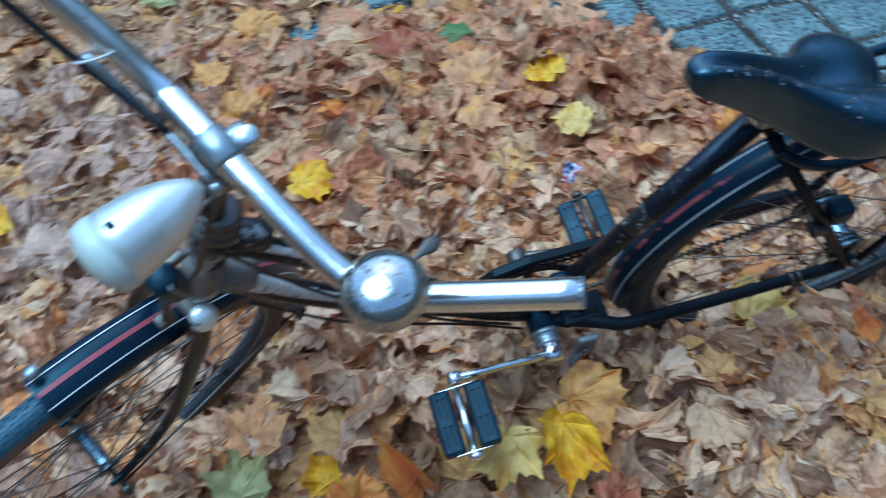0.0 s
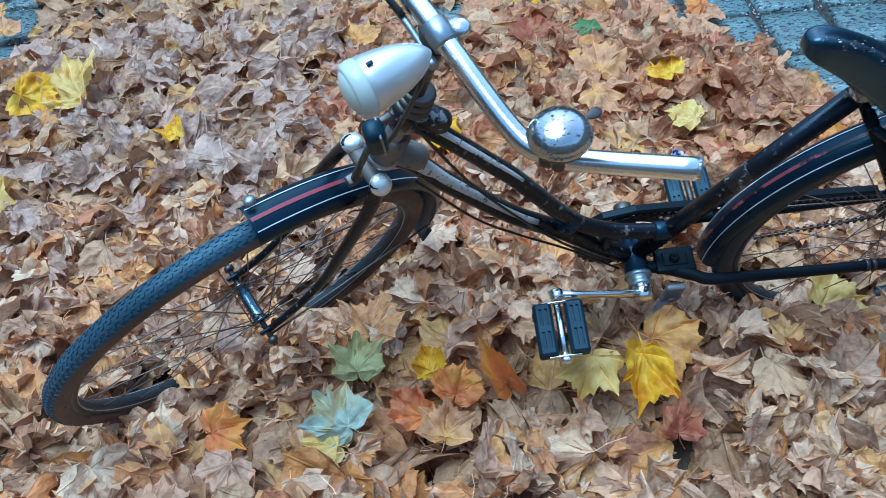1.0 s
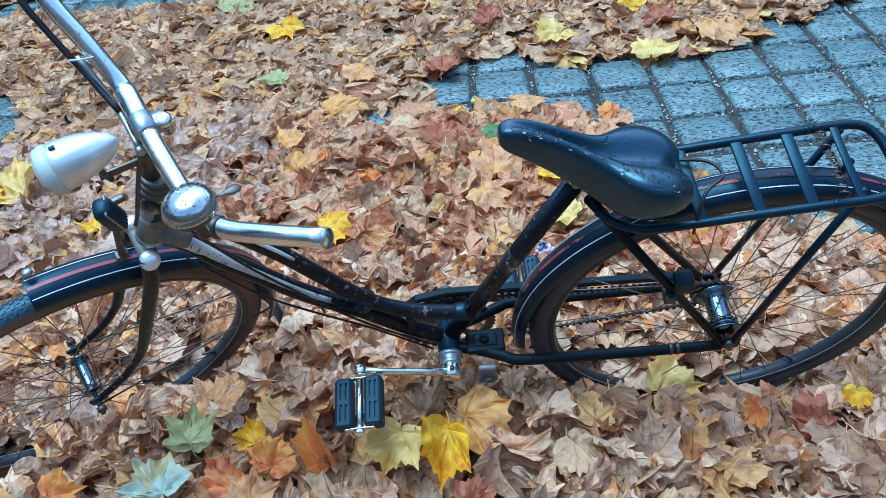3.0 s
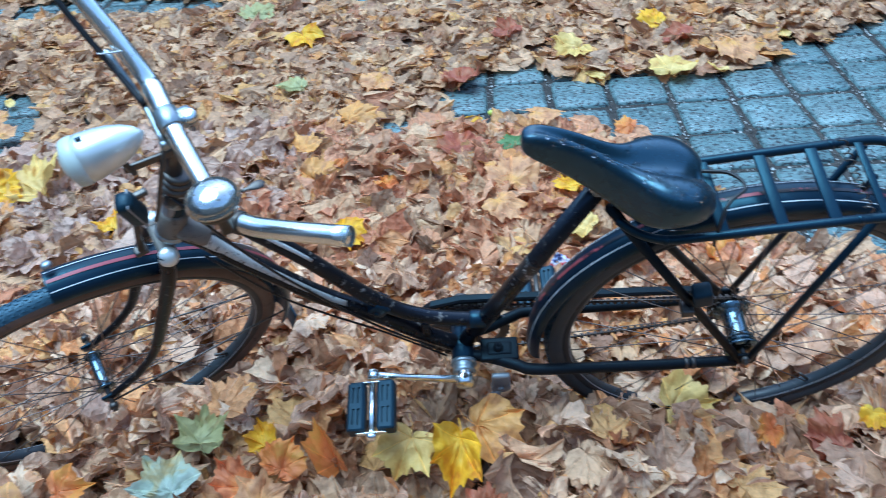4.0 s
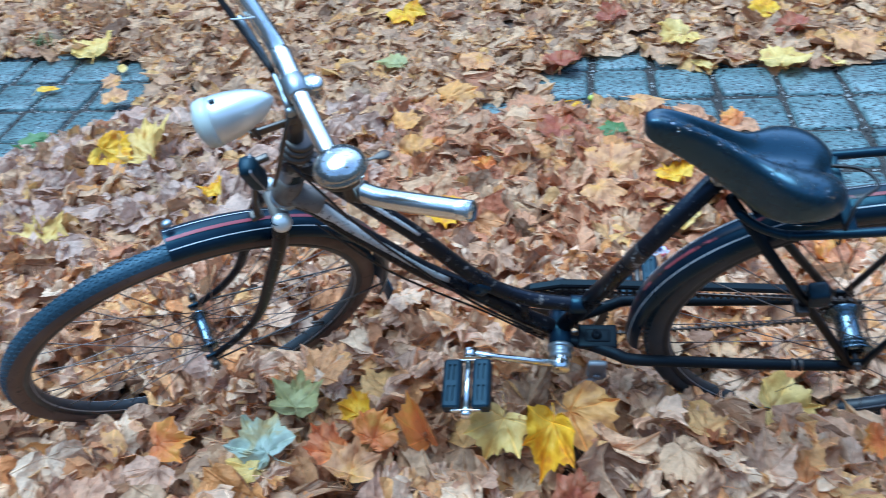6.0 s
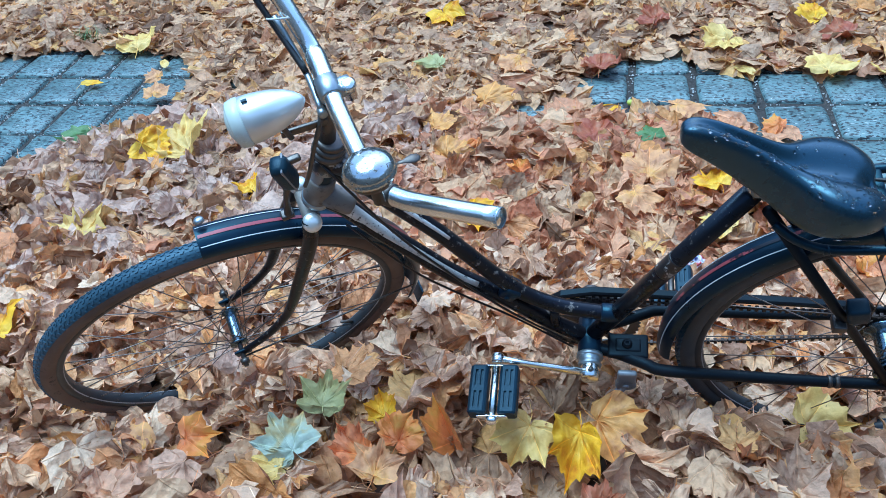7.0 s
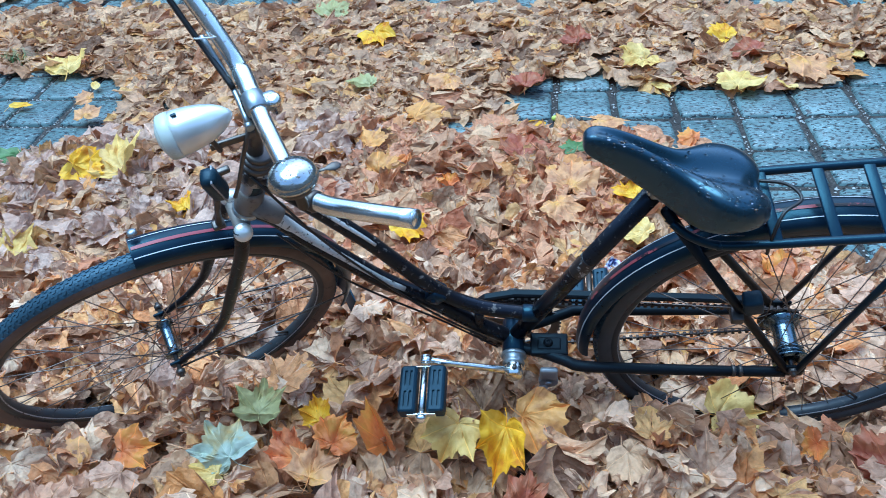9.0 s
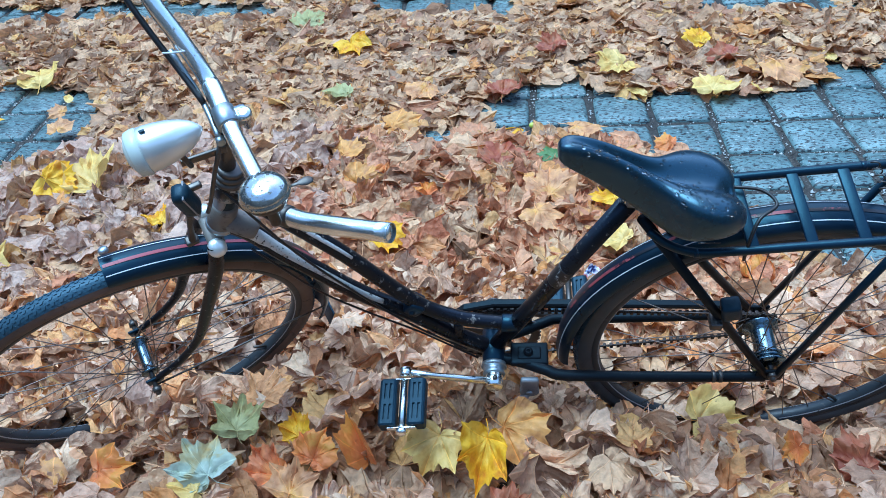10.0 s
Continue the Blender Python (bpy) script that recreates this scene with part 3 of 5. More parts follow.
# ---- leaves ----
def leaf_shape(seed, curl=1.0, lobes=None, rings=2, folds=(0, 0, 0.25, 0.5, -0.35), rough=1.0, oval=False):
    """A maple leaf of unit length, crumpled: vertices, triangles, and 0 on the main veins, 1 between them."""
    r = random.Random(seed)
    side = [(5, .87, .75), (12, .75, .9), (17, .81, .9), (21, .78, 1), (25, .72, 1), (31, .77, .9), (36, .79, .8), (41, .82, .75), (46, .95, 0), (52, .80, .75), (58, .74, .9), (64, .71, 1), (72, .66, 1), (82, .64, .7), (92, .65, 0), (101, .52, .7), (113, .44, .9), (136, .30, 1), (165, .16, 1)]
    if oval:
        side = [(4, .92, .3), (9, .78, .7), (16, .62, 1), (26, .49, 1), (42, .37, 1), (62, .29, 1), (88, .24, 1), (120, .2, 1), (150, .17, 1), (170, .16, .5)]
    out = []
    grow, cut = r.uniform(0.9, 1.1), lobes or 1.0
    for sgn in (-1, 1):
        rows = []
        skew, deep = r.uniform(0.94, 1.06), r.uniform(0.85, 1.12)
        for a, l, v in side:
            ll = l * (deep * cut if v == 1 else (0.4 + 0.6 * cut) if v > 0.85 else grow * r.uniform(0.95, 1.05))
            rows.append((sgn * a * skew, ll, v))
        out += rows[::-1] + [(0, 1.0, 0.0)] if sgn < 0 else rows
    n = len(out)
    verts, vein = [(0.0, 0.0)], [0.0]
    for f in [(k + 1) / rings for k in range(rings)]:
        for a, l, v in out:
            w = radians(a)
            verts.append((l * f * math.sin(w), l * f * math.cos(w)))
            vein.append(v)
    faces = []
    for i in range(n - 1):
        faces.append((0, 1 + i + 1, 1 + i))
        for k in range(rings - 1):
            a, b = 1 + i + k * n, 2 + i + k * n
            c, d = a + n, b + n
            faces += [(a, b, d), (a, d, c)]
    xy = np.array(verts)
    vein = np.array(vein)
    x, y = xy[:, 0], xy[:, 1] - 0.33
    rad = np.hypot(x, y)
    o1, o2 = r.uniform(0, 50), r.uniform(0, 50)
    z = np.zeros(len(x))
    for i in range(len(x)):
        z[i] = rough * 0.26 * curl * noise.noise((x[i] * 2.1 + o1, y[i] * 2.1, o2)) + rough * (0.13 if rings < 4 else 0.20) * curl * noise.noise((x[i] * 4.6 + o2, y[i] * 4.6, o1)) + rough * (0.035 if rings < 3 else 0.07) * noise.noise((x[i] * 9 + o1, y[i] * 9, o2))
    # pleats between the main veins, and a wavy margin
    z += r.choice((-1, 1)) * rough * r.uniform(0.04, 0.15) * (0.5 + 0.5 * curl) * (vein - 0.4) * np.clip(rad * 1.8, 0, 1)
    ang = np.arctan2(x, y + 0.33)
    z += rough * 0.10 * curl * np.clip(rad - 0.15, 0, 1) * np.sin(ang * r.uniform(4, 7) + o1)
    # a fold along the midrib
    fold = r.choice(folds) * curl
    z += fold * np.abs(x)
    x = x * (1 - 0.32 * abs(fold))
    # two bends, round different lines: the leaf curls like paper
    for weight in (1.05, 0.6):
        ph, k = r.uniform(0, 2 * math.pi), r.gauss(0, weight) * curl
        if abs(k) < 0.05:
            continue
        cu, su = math.cos(ph), math.sin(ph)
        u, v = x * cu + y * su, y * cu - x * su
        off = r.uniform(-0.2, 0.2)
        w = np.clip((u - off) * k, -2.0, 2.0)
        un = off + (1 / k - z) * np.sin(w)
        z = 1 / k - (1 / k - z) * np.cos(w)
        x, y = un * cu - v * su, un * su + v * cu
    z = z - np.median(z)
    pts = np.stack([x, y, z], 1)
    # the stalk
    k = len(pts)
    sl, sb = r.uniform(0.3, 0.6), r.uniform(-0.3, 0.3)
    base = pts[0].copy()
    stalk = []
    for f in (0.0, 0.5, 1.0):
        c = base + np.array([sb * f * f, -sl * f, 0.10 * f * r.uniform(-1, 1)])
        for w in range(3):
            stalk.append(c + 0.009 * np.array([math.cos(2.1 * w), 0, math.sin(2.1 * w)]))
    pts = np.vstack([pts, np.array(stalk)])
    vein = np.concatenate([vein, np.zeros(9)])
    for s in range(2):
        for w in range(3):
            a, b = k + s * 3 + w, k + s * 3 + (w + 1) % 3
            faces += [(a, b, b + 3), (a, b + 3, a + 3)]
    return pts, np.array(faces), vein


def rotations(yaw, tx, ty):
    cz, sz, cx, sx, cy, sy = np.cos(yaw), np.sin(yaw), np.cos(tx), np.sin(tx), np.cos(ty), np.sin(ty)
    o, i = np.zeros_like(yaw), np.ones_like(yaw)
    rz = np.array([[cz, -sz, o], [sz, cz, o], [o, o, i]])
    rx = np.array([[i, o, o], [o, cx, -sx], [o, sx, cx]])
    ry = np.array([[cy, o, sy], [o, i, o], [-sy, o, cy]])
    return np.einsum("abn,bcn,cdn->nad", rx, ry, rz)


FINE = [leaf_shape(300 + k, curl=[0.7, 1.1, 1.5, 2.0][k % 4], lobes=[1.18, 1.06, 0.96][k % 3], rings=4, rough=0.7) for k in range(30)]
PLAIN = [leaf_shape(500 + k, curl=[0.6, 0.9, 1.2][k % 3], lobes=1.1, rings=2) for k in range(16)]
TEMPLATES = [leaf_shape(100 + k, curl=[0.55, 0.85, 1.2, 1.6][k % 4], lobes=[1.2, 1.08, 0.98][k % 3], rings=3, rough=0.85) for k in range(36)]


def leaf_mesh(name, verts, faces, vein, mat, crease=0):
    me = bpy.data.meshes.new(name)
    nv, nf = len(verts), len(faces)
    me.vertices.add(nv)
    me.vertices.foreach_set("co", np.asarray(verts, np.float32).ravel())
    me.loops.add(nf * 3)
    me.loops.foreach_set("vertex_index", np.asarray(faces, np.int32).ravel())
    me.polygons.add(nf)
    me.polygons.foreach_set("loop_start", np.arange(0, nf * 3, 3, dtype=np.int32))
    me.polygons.foreach_set("use_smooth", np.full(nf, True))
    me.update(calc_edges=True)
    if crease:
        me.set_sharp_from_angle(angle=radians(crease))
    at = me.attributes.new("vein", "FLOAT", "POINT")
    at.data.foreach_set("value", np.asarray(vein, np.float32))
    me.materials.append(mat)
    return me


def litter(name, label, places, seed, shapes, mat):
    """Many leaves in one mesh. places: rows of x, y, z, size, steepness."""
    g = np.random.default_rng(seed)
    n = len(places)
    which = g.integers(0, len(shapes), n)
    vs, fs, ve, off = [], [], [], 0
    for k, (pts, tri, vein) in enumerate(shapes):
        rows = places[which == k]
        m = len(rows)
        if not m:
            continue
        yaw = g.uniform(0, 2 * np.pi, m)
        R = rotations(yaw, g.normal(0, 1, m) * rows[:, 4], g.normal(0, 1, m) * rows[:, 4])
        flip = np.where(g.random(m) < 0.45, -1.0, 1.0)
        loc = np.repeat(pts[None], m, 0) * rows[:, 3][:, None, None]
        loc[:, :, 2] *= (flip * np.clip(0.7 + 4.0 * rows[:, 2], 0.75, 1.0))[:, None]
        w = np.einsum("nab,nvb->nva", R, loc) + rows[:, None, :3]
        vs.append(w.reshape(-1, 3))
        fs.append((tri[None] + (off + np.arange(m) * len(pts))[:, None, None]).reshape(-1, 3))
        ve.append(np.tile(vein, m))
        off += m * len(pts)
    ob = new(name, leaf_mesh(name, np.concatenate(vs), np.concatenate(fs), np.concatenate(ve), mat, 55))
    tagged(ob, label, "leaf litter", kind="stuff")
    return ob


def scatter(n, x0, x1, y0, y1, seed, smin, smax):
    g = np.random.default_rng(seed)
    x, y = g.uniform(x0, x1, n), g.uniform(y0, y1, n)
    b = bare_depth(x, y) + g.normal(0, 0.025, n)
    keep = (b < -0.03) | (g.random(n) < 0.0012)
    x, y, b = x[keep], y[keep], b[keep]
    n = len(x)
    size = g.uniform(smin, smax, n)
    h = litter_height(x, y)
    z = h * (1 - 0.6 * g.random(n) ** 1.4) + 0.005 + 0.022 * np.clip(h / 0.06, 0.3, 1) * g.random(n)
    steep = np.clip(0.05 + 3.3 * h, 0.11, 0.40) * g.uniform(0.4, 1.4, n)
    return np.stack([x, y, z, size, steep], 1)


BED = worn("damp_leaf_mould", (0.075, 0.047, 0.032), (0.03, 0.019, 0.013), 0.7, 0.8, scale=24, amount=0.5, grain=0.6, soft=0.2)


def bed():
    """Older dark leaves at the bottom of the drift."""
    g = np.random.default_rng(3)
    nx, ny = 150, 120
    xs, ys = np.linspace(-4.7, 3.9, nx), np.linspace(-4.0, 3.1, ny)
    X, Y = np.meshgrid(xs, ys)
    h = litter_height(X.ravel(), Y.ravel()) * 0.70 - 0.015 + g.normal(0, 0.004, nx * ny)
    h = np.where(bare_depth(X.ravel(), Y.ravel()) > -0.05, -0.03, h)
    verts = np.stack([X.ravel(), Y.ravel(), h], 1)
    faces = [(j * nx + i, j * nx + i + 1, (j + 1) * nx + i + 1, (j + 1) * nx + i) for j in range(ny - 1) for i in range(nx - 1)]
    ob = new("leaf_bed", mesh_of("leaf_bed", verts, faces, BED))
    tagged(ob, "dark damp leaf mould under the fallen leaves", "leaf mould", kind="stuff")


def tyre_line(centre, ahead, up, spans):
    """Places along the outer edge of a tyre, for the stretches that stand clear of the leaves."""
    c, ax, az = np.array(centre), np.array(ahead), np.array(up)
    return [c + 0.345 * (ax * math.cos(radians(a)) + az * math.sin(radians(a))) for lo, hi in spans for a in range(lo, hi, 3)]


CLEAR = tyre_line((-0.794, -1.4915, 0.319), (-0.8845, -0.4251, -0.1922), (0.0514, -0.4983, 0.8655), ((205, 256), (314, 362)))
CLEAR += tyre_line((0.366, -1.461, 0.316), (-1, 0, 0), (0, -0.2588, 0.9659), ((196, 256), (313, 352)))


def below_tyres(rows):
    """Leaves slide off and down beside the tyres, so that the drift slopes away from them."""
    x, y, z, size = rows[:, 0], rows[:, 1], rows[:, 2].copy(), rows[:, 3]
    cap = np.full(len(rows), 9.0)
    for px, py, pz in CLEAR:
        gap = py - y
        hit = (np.abs(x - px) < 0.75 * size) & (gap > -0.05) & (gap < 0.30)
        cap = np.where(hit, np.minimum(cap, pz + 0.88 * gap - 0.50 * size), cap)
    keep = cap > -0.11
    low = z > cap
    rows = rows.copy()
    rows[:, 2] = np.where(low, np.maximum(cap, 0.008), z)
    rows[:, 4] = np.where(low, rows[:, 4] * np.where(cap < 0, 0.25, 0.55), rows[:, 4])
    return rows[keep]


SPOTS = ((-0.453, -0.054), (-0.525, -0.506), (0.029, -0.582), (-0.601, -0.304), (-1.375, -0.475), (-1.467, -0.525), (-0.108, -0.379), (0.045, -0.375), (0.187, -0.65), (-0.415, -0.845), (-1.09, -0.72), (0.18, -0.85), (-0.089, -0.09), (-1.483, -0.949), (-0.405, 0.186), (-0.33, -0.60), (0.0, -0.76))


def make_room(rows):
    """Leaves sink a little where a fresher one lies on top of them."""
    rows = rows.copy()
    for sx, sy in SPOTS:
        d = np.hypot(rows[:, 0] - sx, rows[:, 1] - sy)
        rows[:, 2] -= 0.034 * np.exp(-(d / 0.075) ** 4)
        rows[:, 4] *= 1 - 0.5 * np.exp(-(d / 0.085) ** 4)
    rows[:, 2] = np.maximum(rows[:, 2], 0.006)
    return rows


bed()
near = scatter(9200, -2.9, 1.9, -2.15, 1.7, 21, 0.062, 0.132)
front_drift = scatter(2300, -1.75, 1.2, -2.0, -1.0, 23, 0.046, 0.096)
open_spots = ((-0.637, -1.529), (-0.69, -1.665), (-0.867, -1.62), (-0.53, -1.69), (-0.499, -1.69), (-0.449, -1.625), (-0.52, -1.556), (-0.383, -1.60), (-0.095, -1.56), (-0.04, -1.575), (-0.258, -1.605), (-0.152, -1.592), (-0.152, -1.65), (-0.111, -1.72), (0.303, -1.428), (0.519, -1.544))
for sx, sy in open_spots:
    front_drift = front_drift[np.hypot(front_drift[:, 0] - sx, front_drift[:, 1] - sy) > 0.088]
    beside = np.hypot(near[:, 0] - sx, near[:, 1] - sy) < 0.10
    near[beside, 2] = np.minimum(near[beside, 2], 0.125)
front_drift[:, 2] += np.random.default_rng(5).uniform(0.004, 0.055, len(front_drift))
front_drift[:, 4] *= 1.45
litter("leaf_litter", "withered tan and brown maple leaves lying in a deep loose carpet", make_room(below_tyres(near)), 31, TEMPLATES, LITTER)
litter("leaf_litter", "crumpled tan maple leaves, colour brightened as if lit, on top of the drift beside the bicycle", below_tyres(front_drift), 33, FINE, DRIFT_LIT)
under = scatter(1500, -1.3, 1.0, -1.75, -1.15, 27, 0.045, 0.075)
under[:, 2] *= 0.45
under[:, 4] *= 0.6
litter("leaf_litter", "small flat brown leaves low down between the tyres", below_tyres(under), 37, TEMPLATES, LITTER)
pale_top = scatter(520, -2.3, -0.62, -1.40, -0.1, 25, 0.070, 0.128)
pale_top[:, 2] += 0.012
litter("leaf_litter", "bleached beige maple leaves on top of the carpet", make_room(below_tyres(pale_top)), 35, FINE, BEIGE)
rust_top = scatter(640, -0.72, 0.60, -1.20, -0.10, 26, 0.062, 0.120)
rust_top[:, 2] += 0.008
litter("leaf_litter", "rust-brown and orange maple leaves on top of the carpet", make_room(below_tyres(rust_top)), 36, FINE, RUST)
round_about = scatter(16000, -4.6, 3.8, -3.9, 3.0, 22, 0.06, 0.12)
out = (round_about[:, 0] < -2.85) | (round_about[:, 0] > 1.85) | (round_about[:, 1] < -2.1) | (round_about[:, 1] > 1.65)
litter("leaf_litter", "withered tan and brown maple leaves lying farther round the bicycle", round_about[out], 32, PLAIN, LITTER)


def loose_leaves(mat, label, rows, group, curl=0.7, lobes=1.08, folds=(0.3, -0.3, 0.5, 0.2), oval=False):
    """Single leaves that stand out: x, y, turn in degrees, size, and at will the tilt of the far side and the height."""
    for row in rows:
        x, y, turn, size = row[:4]
        seed = int(1000 + abs(x * 977) + abs(y * 331))
        pts, tri, vein = leaf_shape(seed, curl, lobes, 6, folds, 0.8, oval)
        ob = new("maple_leaf" if not oval else "oval_leaf", leaf_mesh("leaf", pts * size, tri, vein, mat, 60))
        r = random.Random(seed)
        h = float(litter_height(np.array([x]), np.array([y]))[0]) + (0.012 if oval else 0.036)
        rx, ry = r.uniform(-4, 20), r.uniform(-10, 10)
        if len(row) > 4:
            rx, ry = row[4], ry * 0.6
        if len(row) > 5:
            h = row[5]
        ob.matrix_world = pose(x, y, h, rx, ry, 0) @ pose(0, 0, 0, 0, 0, turn)
        tagged(ob, label, "leaf", group)


loose_leaves(YELLOW, "bright yellow maple leaf lying on brown leaves", [(0.102, -1.523, -164, 0.045, 20, 0.125), (0.641, -1.522, 164, 0.045, 20, 0.11), (-1.467, -0.525, -106, 0.115, 22, 0.125), (-1.09, -0.72, 47, 0.085), (-0.415, -0.845, -111, 0.085, 6), (0.187, -0.65, 28, 0.085), (-0.73, 0.66, -156, 0.11), (-1.462, -1.37, 23, 0.11), (0.677, 0.60, 40, 0.10)], "yellow leaves")
loose_leaves(YELLOW, "small yellow oval leaf lying on the paving", [(-0.089, -0.09, -80, 0.085), (-2.057, 0.119, -84, 0.080), (0.804, 0.247, -70, 0.07)], "small leaves", 0.4, oval=True)
loose_leaves(PALE, "small pale oval leaf lying flat", [(0.839, 0.189, 80, 0.08), (1.157, 0.459, 10, 0.085), (-1.824, 0.29, 40, 0.07), (0.397, 0.20, 60, 0.07)], "small leaves", 0.4, oval=True)
loose_leaves(PALE, "pale yellow maple leaf lying on brown leaves", [(-1.375, -0.475, 18, 0.15, 24, 0.135), (0.18, -0.85, 60, 0.075), (-1.483, -0.949, 26, 0.12), (-2.012, 0.46, 16, 0.145), (0.675, 0.20, -27, 0.12), (0.332, 0.393, 120, 0.115)], "pale yellow leaves")
loose_leaves(GREEN, "dull grey-green maple leaf lying on brown leaves", [(-0.72, 0.20, 80, 0.10), (-0.982, 0.99, 0, 0.12)], "green leaves")
loose_leaves(PALE, "yellow-green maple leaf beside the rear tyre", [(0.315, -1.440, -82, 0.105, 22, 0.085)], "pale yellow leaves", 0.5)
loose_leaves(FRESH, "fresh green maple leaf at the edge of the paving", [(0.045, -0.375, 23, 0.062, 4), (-1.83, -0.36, 159, 0.125, 8, 0.055)], "green leaves", 0.5)
loose_leaves(ORANGE, "orange maple leaf lying on brown leaves", [(0.51, -0.97, 40, 0.08), (0.435, -1.54, 124, 0.055, 20, 0.11), (0.42, -0.22, 60, 0.06), (-0.33, -0.60, 20, 0.07), (-0.49, -0.45, 100, 0.07)], "orange leaves", 0.9)
loose_leaves(RED, "rust-red maple leaf lying on brown leaves", [(-0.100, 0.220, -8, 0.13), (-0.108, -0.379, -16, 0.115), (0.1, 0.6, 40, 0.10), (0.741, 0.431, 60, 0.11)], "red leaves", 0.9)
loose_leaves(RED, "large dusky pink maple leaf on the drift", [(0.545, -1.56, 23, 0.088, 26, 0.120)], "red leaves", 0.8)
loose_leaves(OCHRE, "ochre yellow maple leaf lying on brown leaves", [(-0.601, -0.304, -30, 0.085), (-0.453, -0.054, -60, 0.120, 14), (-0.525, -0.506, -35, 0.090, 26)], "ochre leaves", 0.6)
loose_leaves(BIGTAN, "large tan maple leaf with clear veins on the carpet", [(0.029, -0.582, -1, 0.12, 12), (0.947, 0.30, -149, 0.14), (-0.56, -1.38, 60, 0.09), (0.0, -0.76, 220, 0.09), (-1.0, -1.66, 100, 0.10), (-0.22, -1.32, 200, 0.10), (0.176, -0.11, -97, 0.11), (-0.405, 0.186, 150, 0.10), (-1.79, 0.13, 90, 0.06), (-1.73, 0.01, 10, 0.075)], "tan leaves", 0.6)
# the leaves on top of the drift beside the pedal
loose_leaves(GREEN, "grey-green folded maple leaf on the drift", [(-0.631, -1.524, 1, 0.076, 26, 0.182)], "green leaves", 0.8, 0.98, (0.5,))
loose_leaves(PALE, "pale yellow maple leaf under a silvery one", [(-0.69, -1.685, 76, 0.067, 20, 0.172)], "pale yellow leaves", 0.85, 1.0, (0.3,))
loose_leaves(SILVERY, "silvery upturned maple leaf showing its pale back", [(-0.668, -1.652, 43, 0.082, 26, 0.202)], "upturned leaves", 0.85, 0.98, (-0.5,))
loose_leaves(ORANGE, "orange folded maple leaf on the drift", [(-0.867, -1.62, -77, 0.071, 24, 0.15)], "orange leaves", 0.85, 0.98, (0.6,))
loose_leaves(RED, "dusky red maple leaf on the drift", [(-0.105, -1.722, -11, 0.066, 34, 0.185)], "red leaves", 0.85, 0.98, (0.4,))
loose_leaves(SALMON, "salmon orange maple leaf on the drift", [(-0.545, -1.645, 43, 0.086, 30, 0.197)], "red leaves", 0.85, 0.98, (0.4,))
loose_leaves(ORANGE, "orange-brown maple leaf on the drift", [(-0.458, -1.612, -22, 0.064, 34, 0.198)], "orange leaves", 0.85, 1.0, (0.5,))
loose_leaves(YELLOW, "spotted yellow maple leaf on the drift", [(-0.505, -1.562, 18, 0.060, 40, 0.200)], "yellow leaves", 0.8, 0.98, (0.8,))
loose_leaves(BIGTAN, "tan and yellow maple leaf on the drift", [(-0.488, -1.69, -13, 0.067, 30, 0.203)], "tan leaves", 0.85, 0.98, (0.4,))
loose_leaves(ORANGE, "narrow folded orange-brown leaf standing in the drift", [(-0.386, -1.592, 25, 0.098, 46, 0.192)], "orange leaves", 0.4, 1.0, (2.6,))
loose_leaves(OCHRE, "large tan and yellow maple leaf with clear veins beside the pedal", [(-0.082, -1.58, -118, 0.102, 24, 0.2)], "tan leaves", 0.8, 0.98, (0.35,))
loose_leaves(YELLOW, "bright yellow curled maple leaf below the pedal", [(-0.1513, -1.642, 165, 0.110, 33, 0.210)], "yellow leaves", 0.85, 0.98, (1.25,))
loose_leaves(PALE, "pale yellow maple leaf below the pedal", [(-0.24, -1.632, 157, 0.086, 30, 0.222)], "pale yellow leaves", 0.8, 0.98, (0.3,))


# ---- the bicycle: x forward, y to its left, z up, from the crank axle ----
LEAN = radians(18.0)
FORWARD, LEFT = Vector((-1, 0, 0)), Vector((0, -math.cos(LEAN), -math.sin(LEAN)))
UP = FORWARD.cross(LEFT)
bike = new("bicycle")
bike.empty_display_size = 0.2
bike.matrix_world = Matrix((( *[v[0] for v in (FORWARD, LEFT, UP)], -0.129), (*[v[1] for v in (FORWARD, LEFT, UP)], -1.456), (*[v[2] for v in (FORWARD, LEFT, UP)], 0.302), (0, 0, 0, 1)))
tagged(bike, "old black step-through bicycle with chrome fittings leaning in fallen leaves", "bicycle")
STEER = Matrix.Translation((0.620, 0, 0.008)) @ Matrix.Rotation(radians(30.5), 4, Vector((-0.407, 0, 0.914))) @ Matrix.Translation((-0.620, 0, -0.008))


def axis_at(z):
    return Vector((0.409 - 0.415 * (z - 0.405), 0, z))


HEAD_DIR = Vector((-0.383, 0, 0.924)).normalized()


def worn_lit_strip(path, r, wide):
    """A thin patch of rubbed-off enamel with painted highlight along a tube's upper side."""
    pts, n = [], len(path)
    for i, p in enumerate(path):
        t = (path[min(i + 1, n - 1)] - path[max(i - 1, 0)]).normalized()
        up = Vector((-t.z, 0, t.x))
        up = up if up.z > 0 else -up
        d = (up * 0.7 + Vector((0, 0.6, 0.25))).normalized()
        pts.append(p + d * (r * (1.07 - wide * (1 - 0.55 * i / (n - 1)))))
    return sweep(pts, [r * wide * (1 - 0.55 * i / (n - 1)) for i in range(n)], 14)


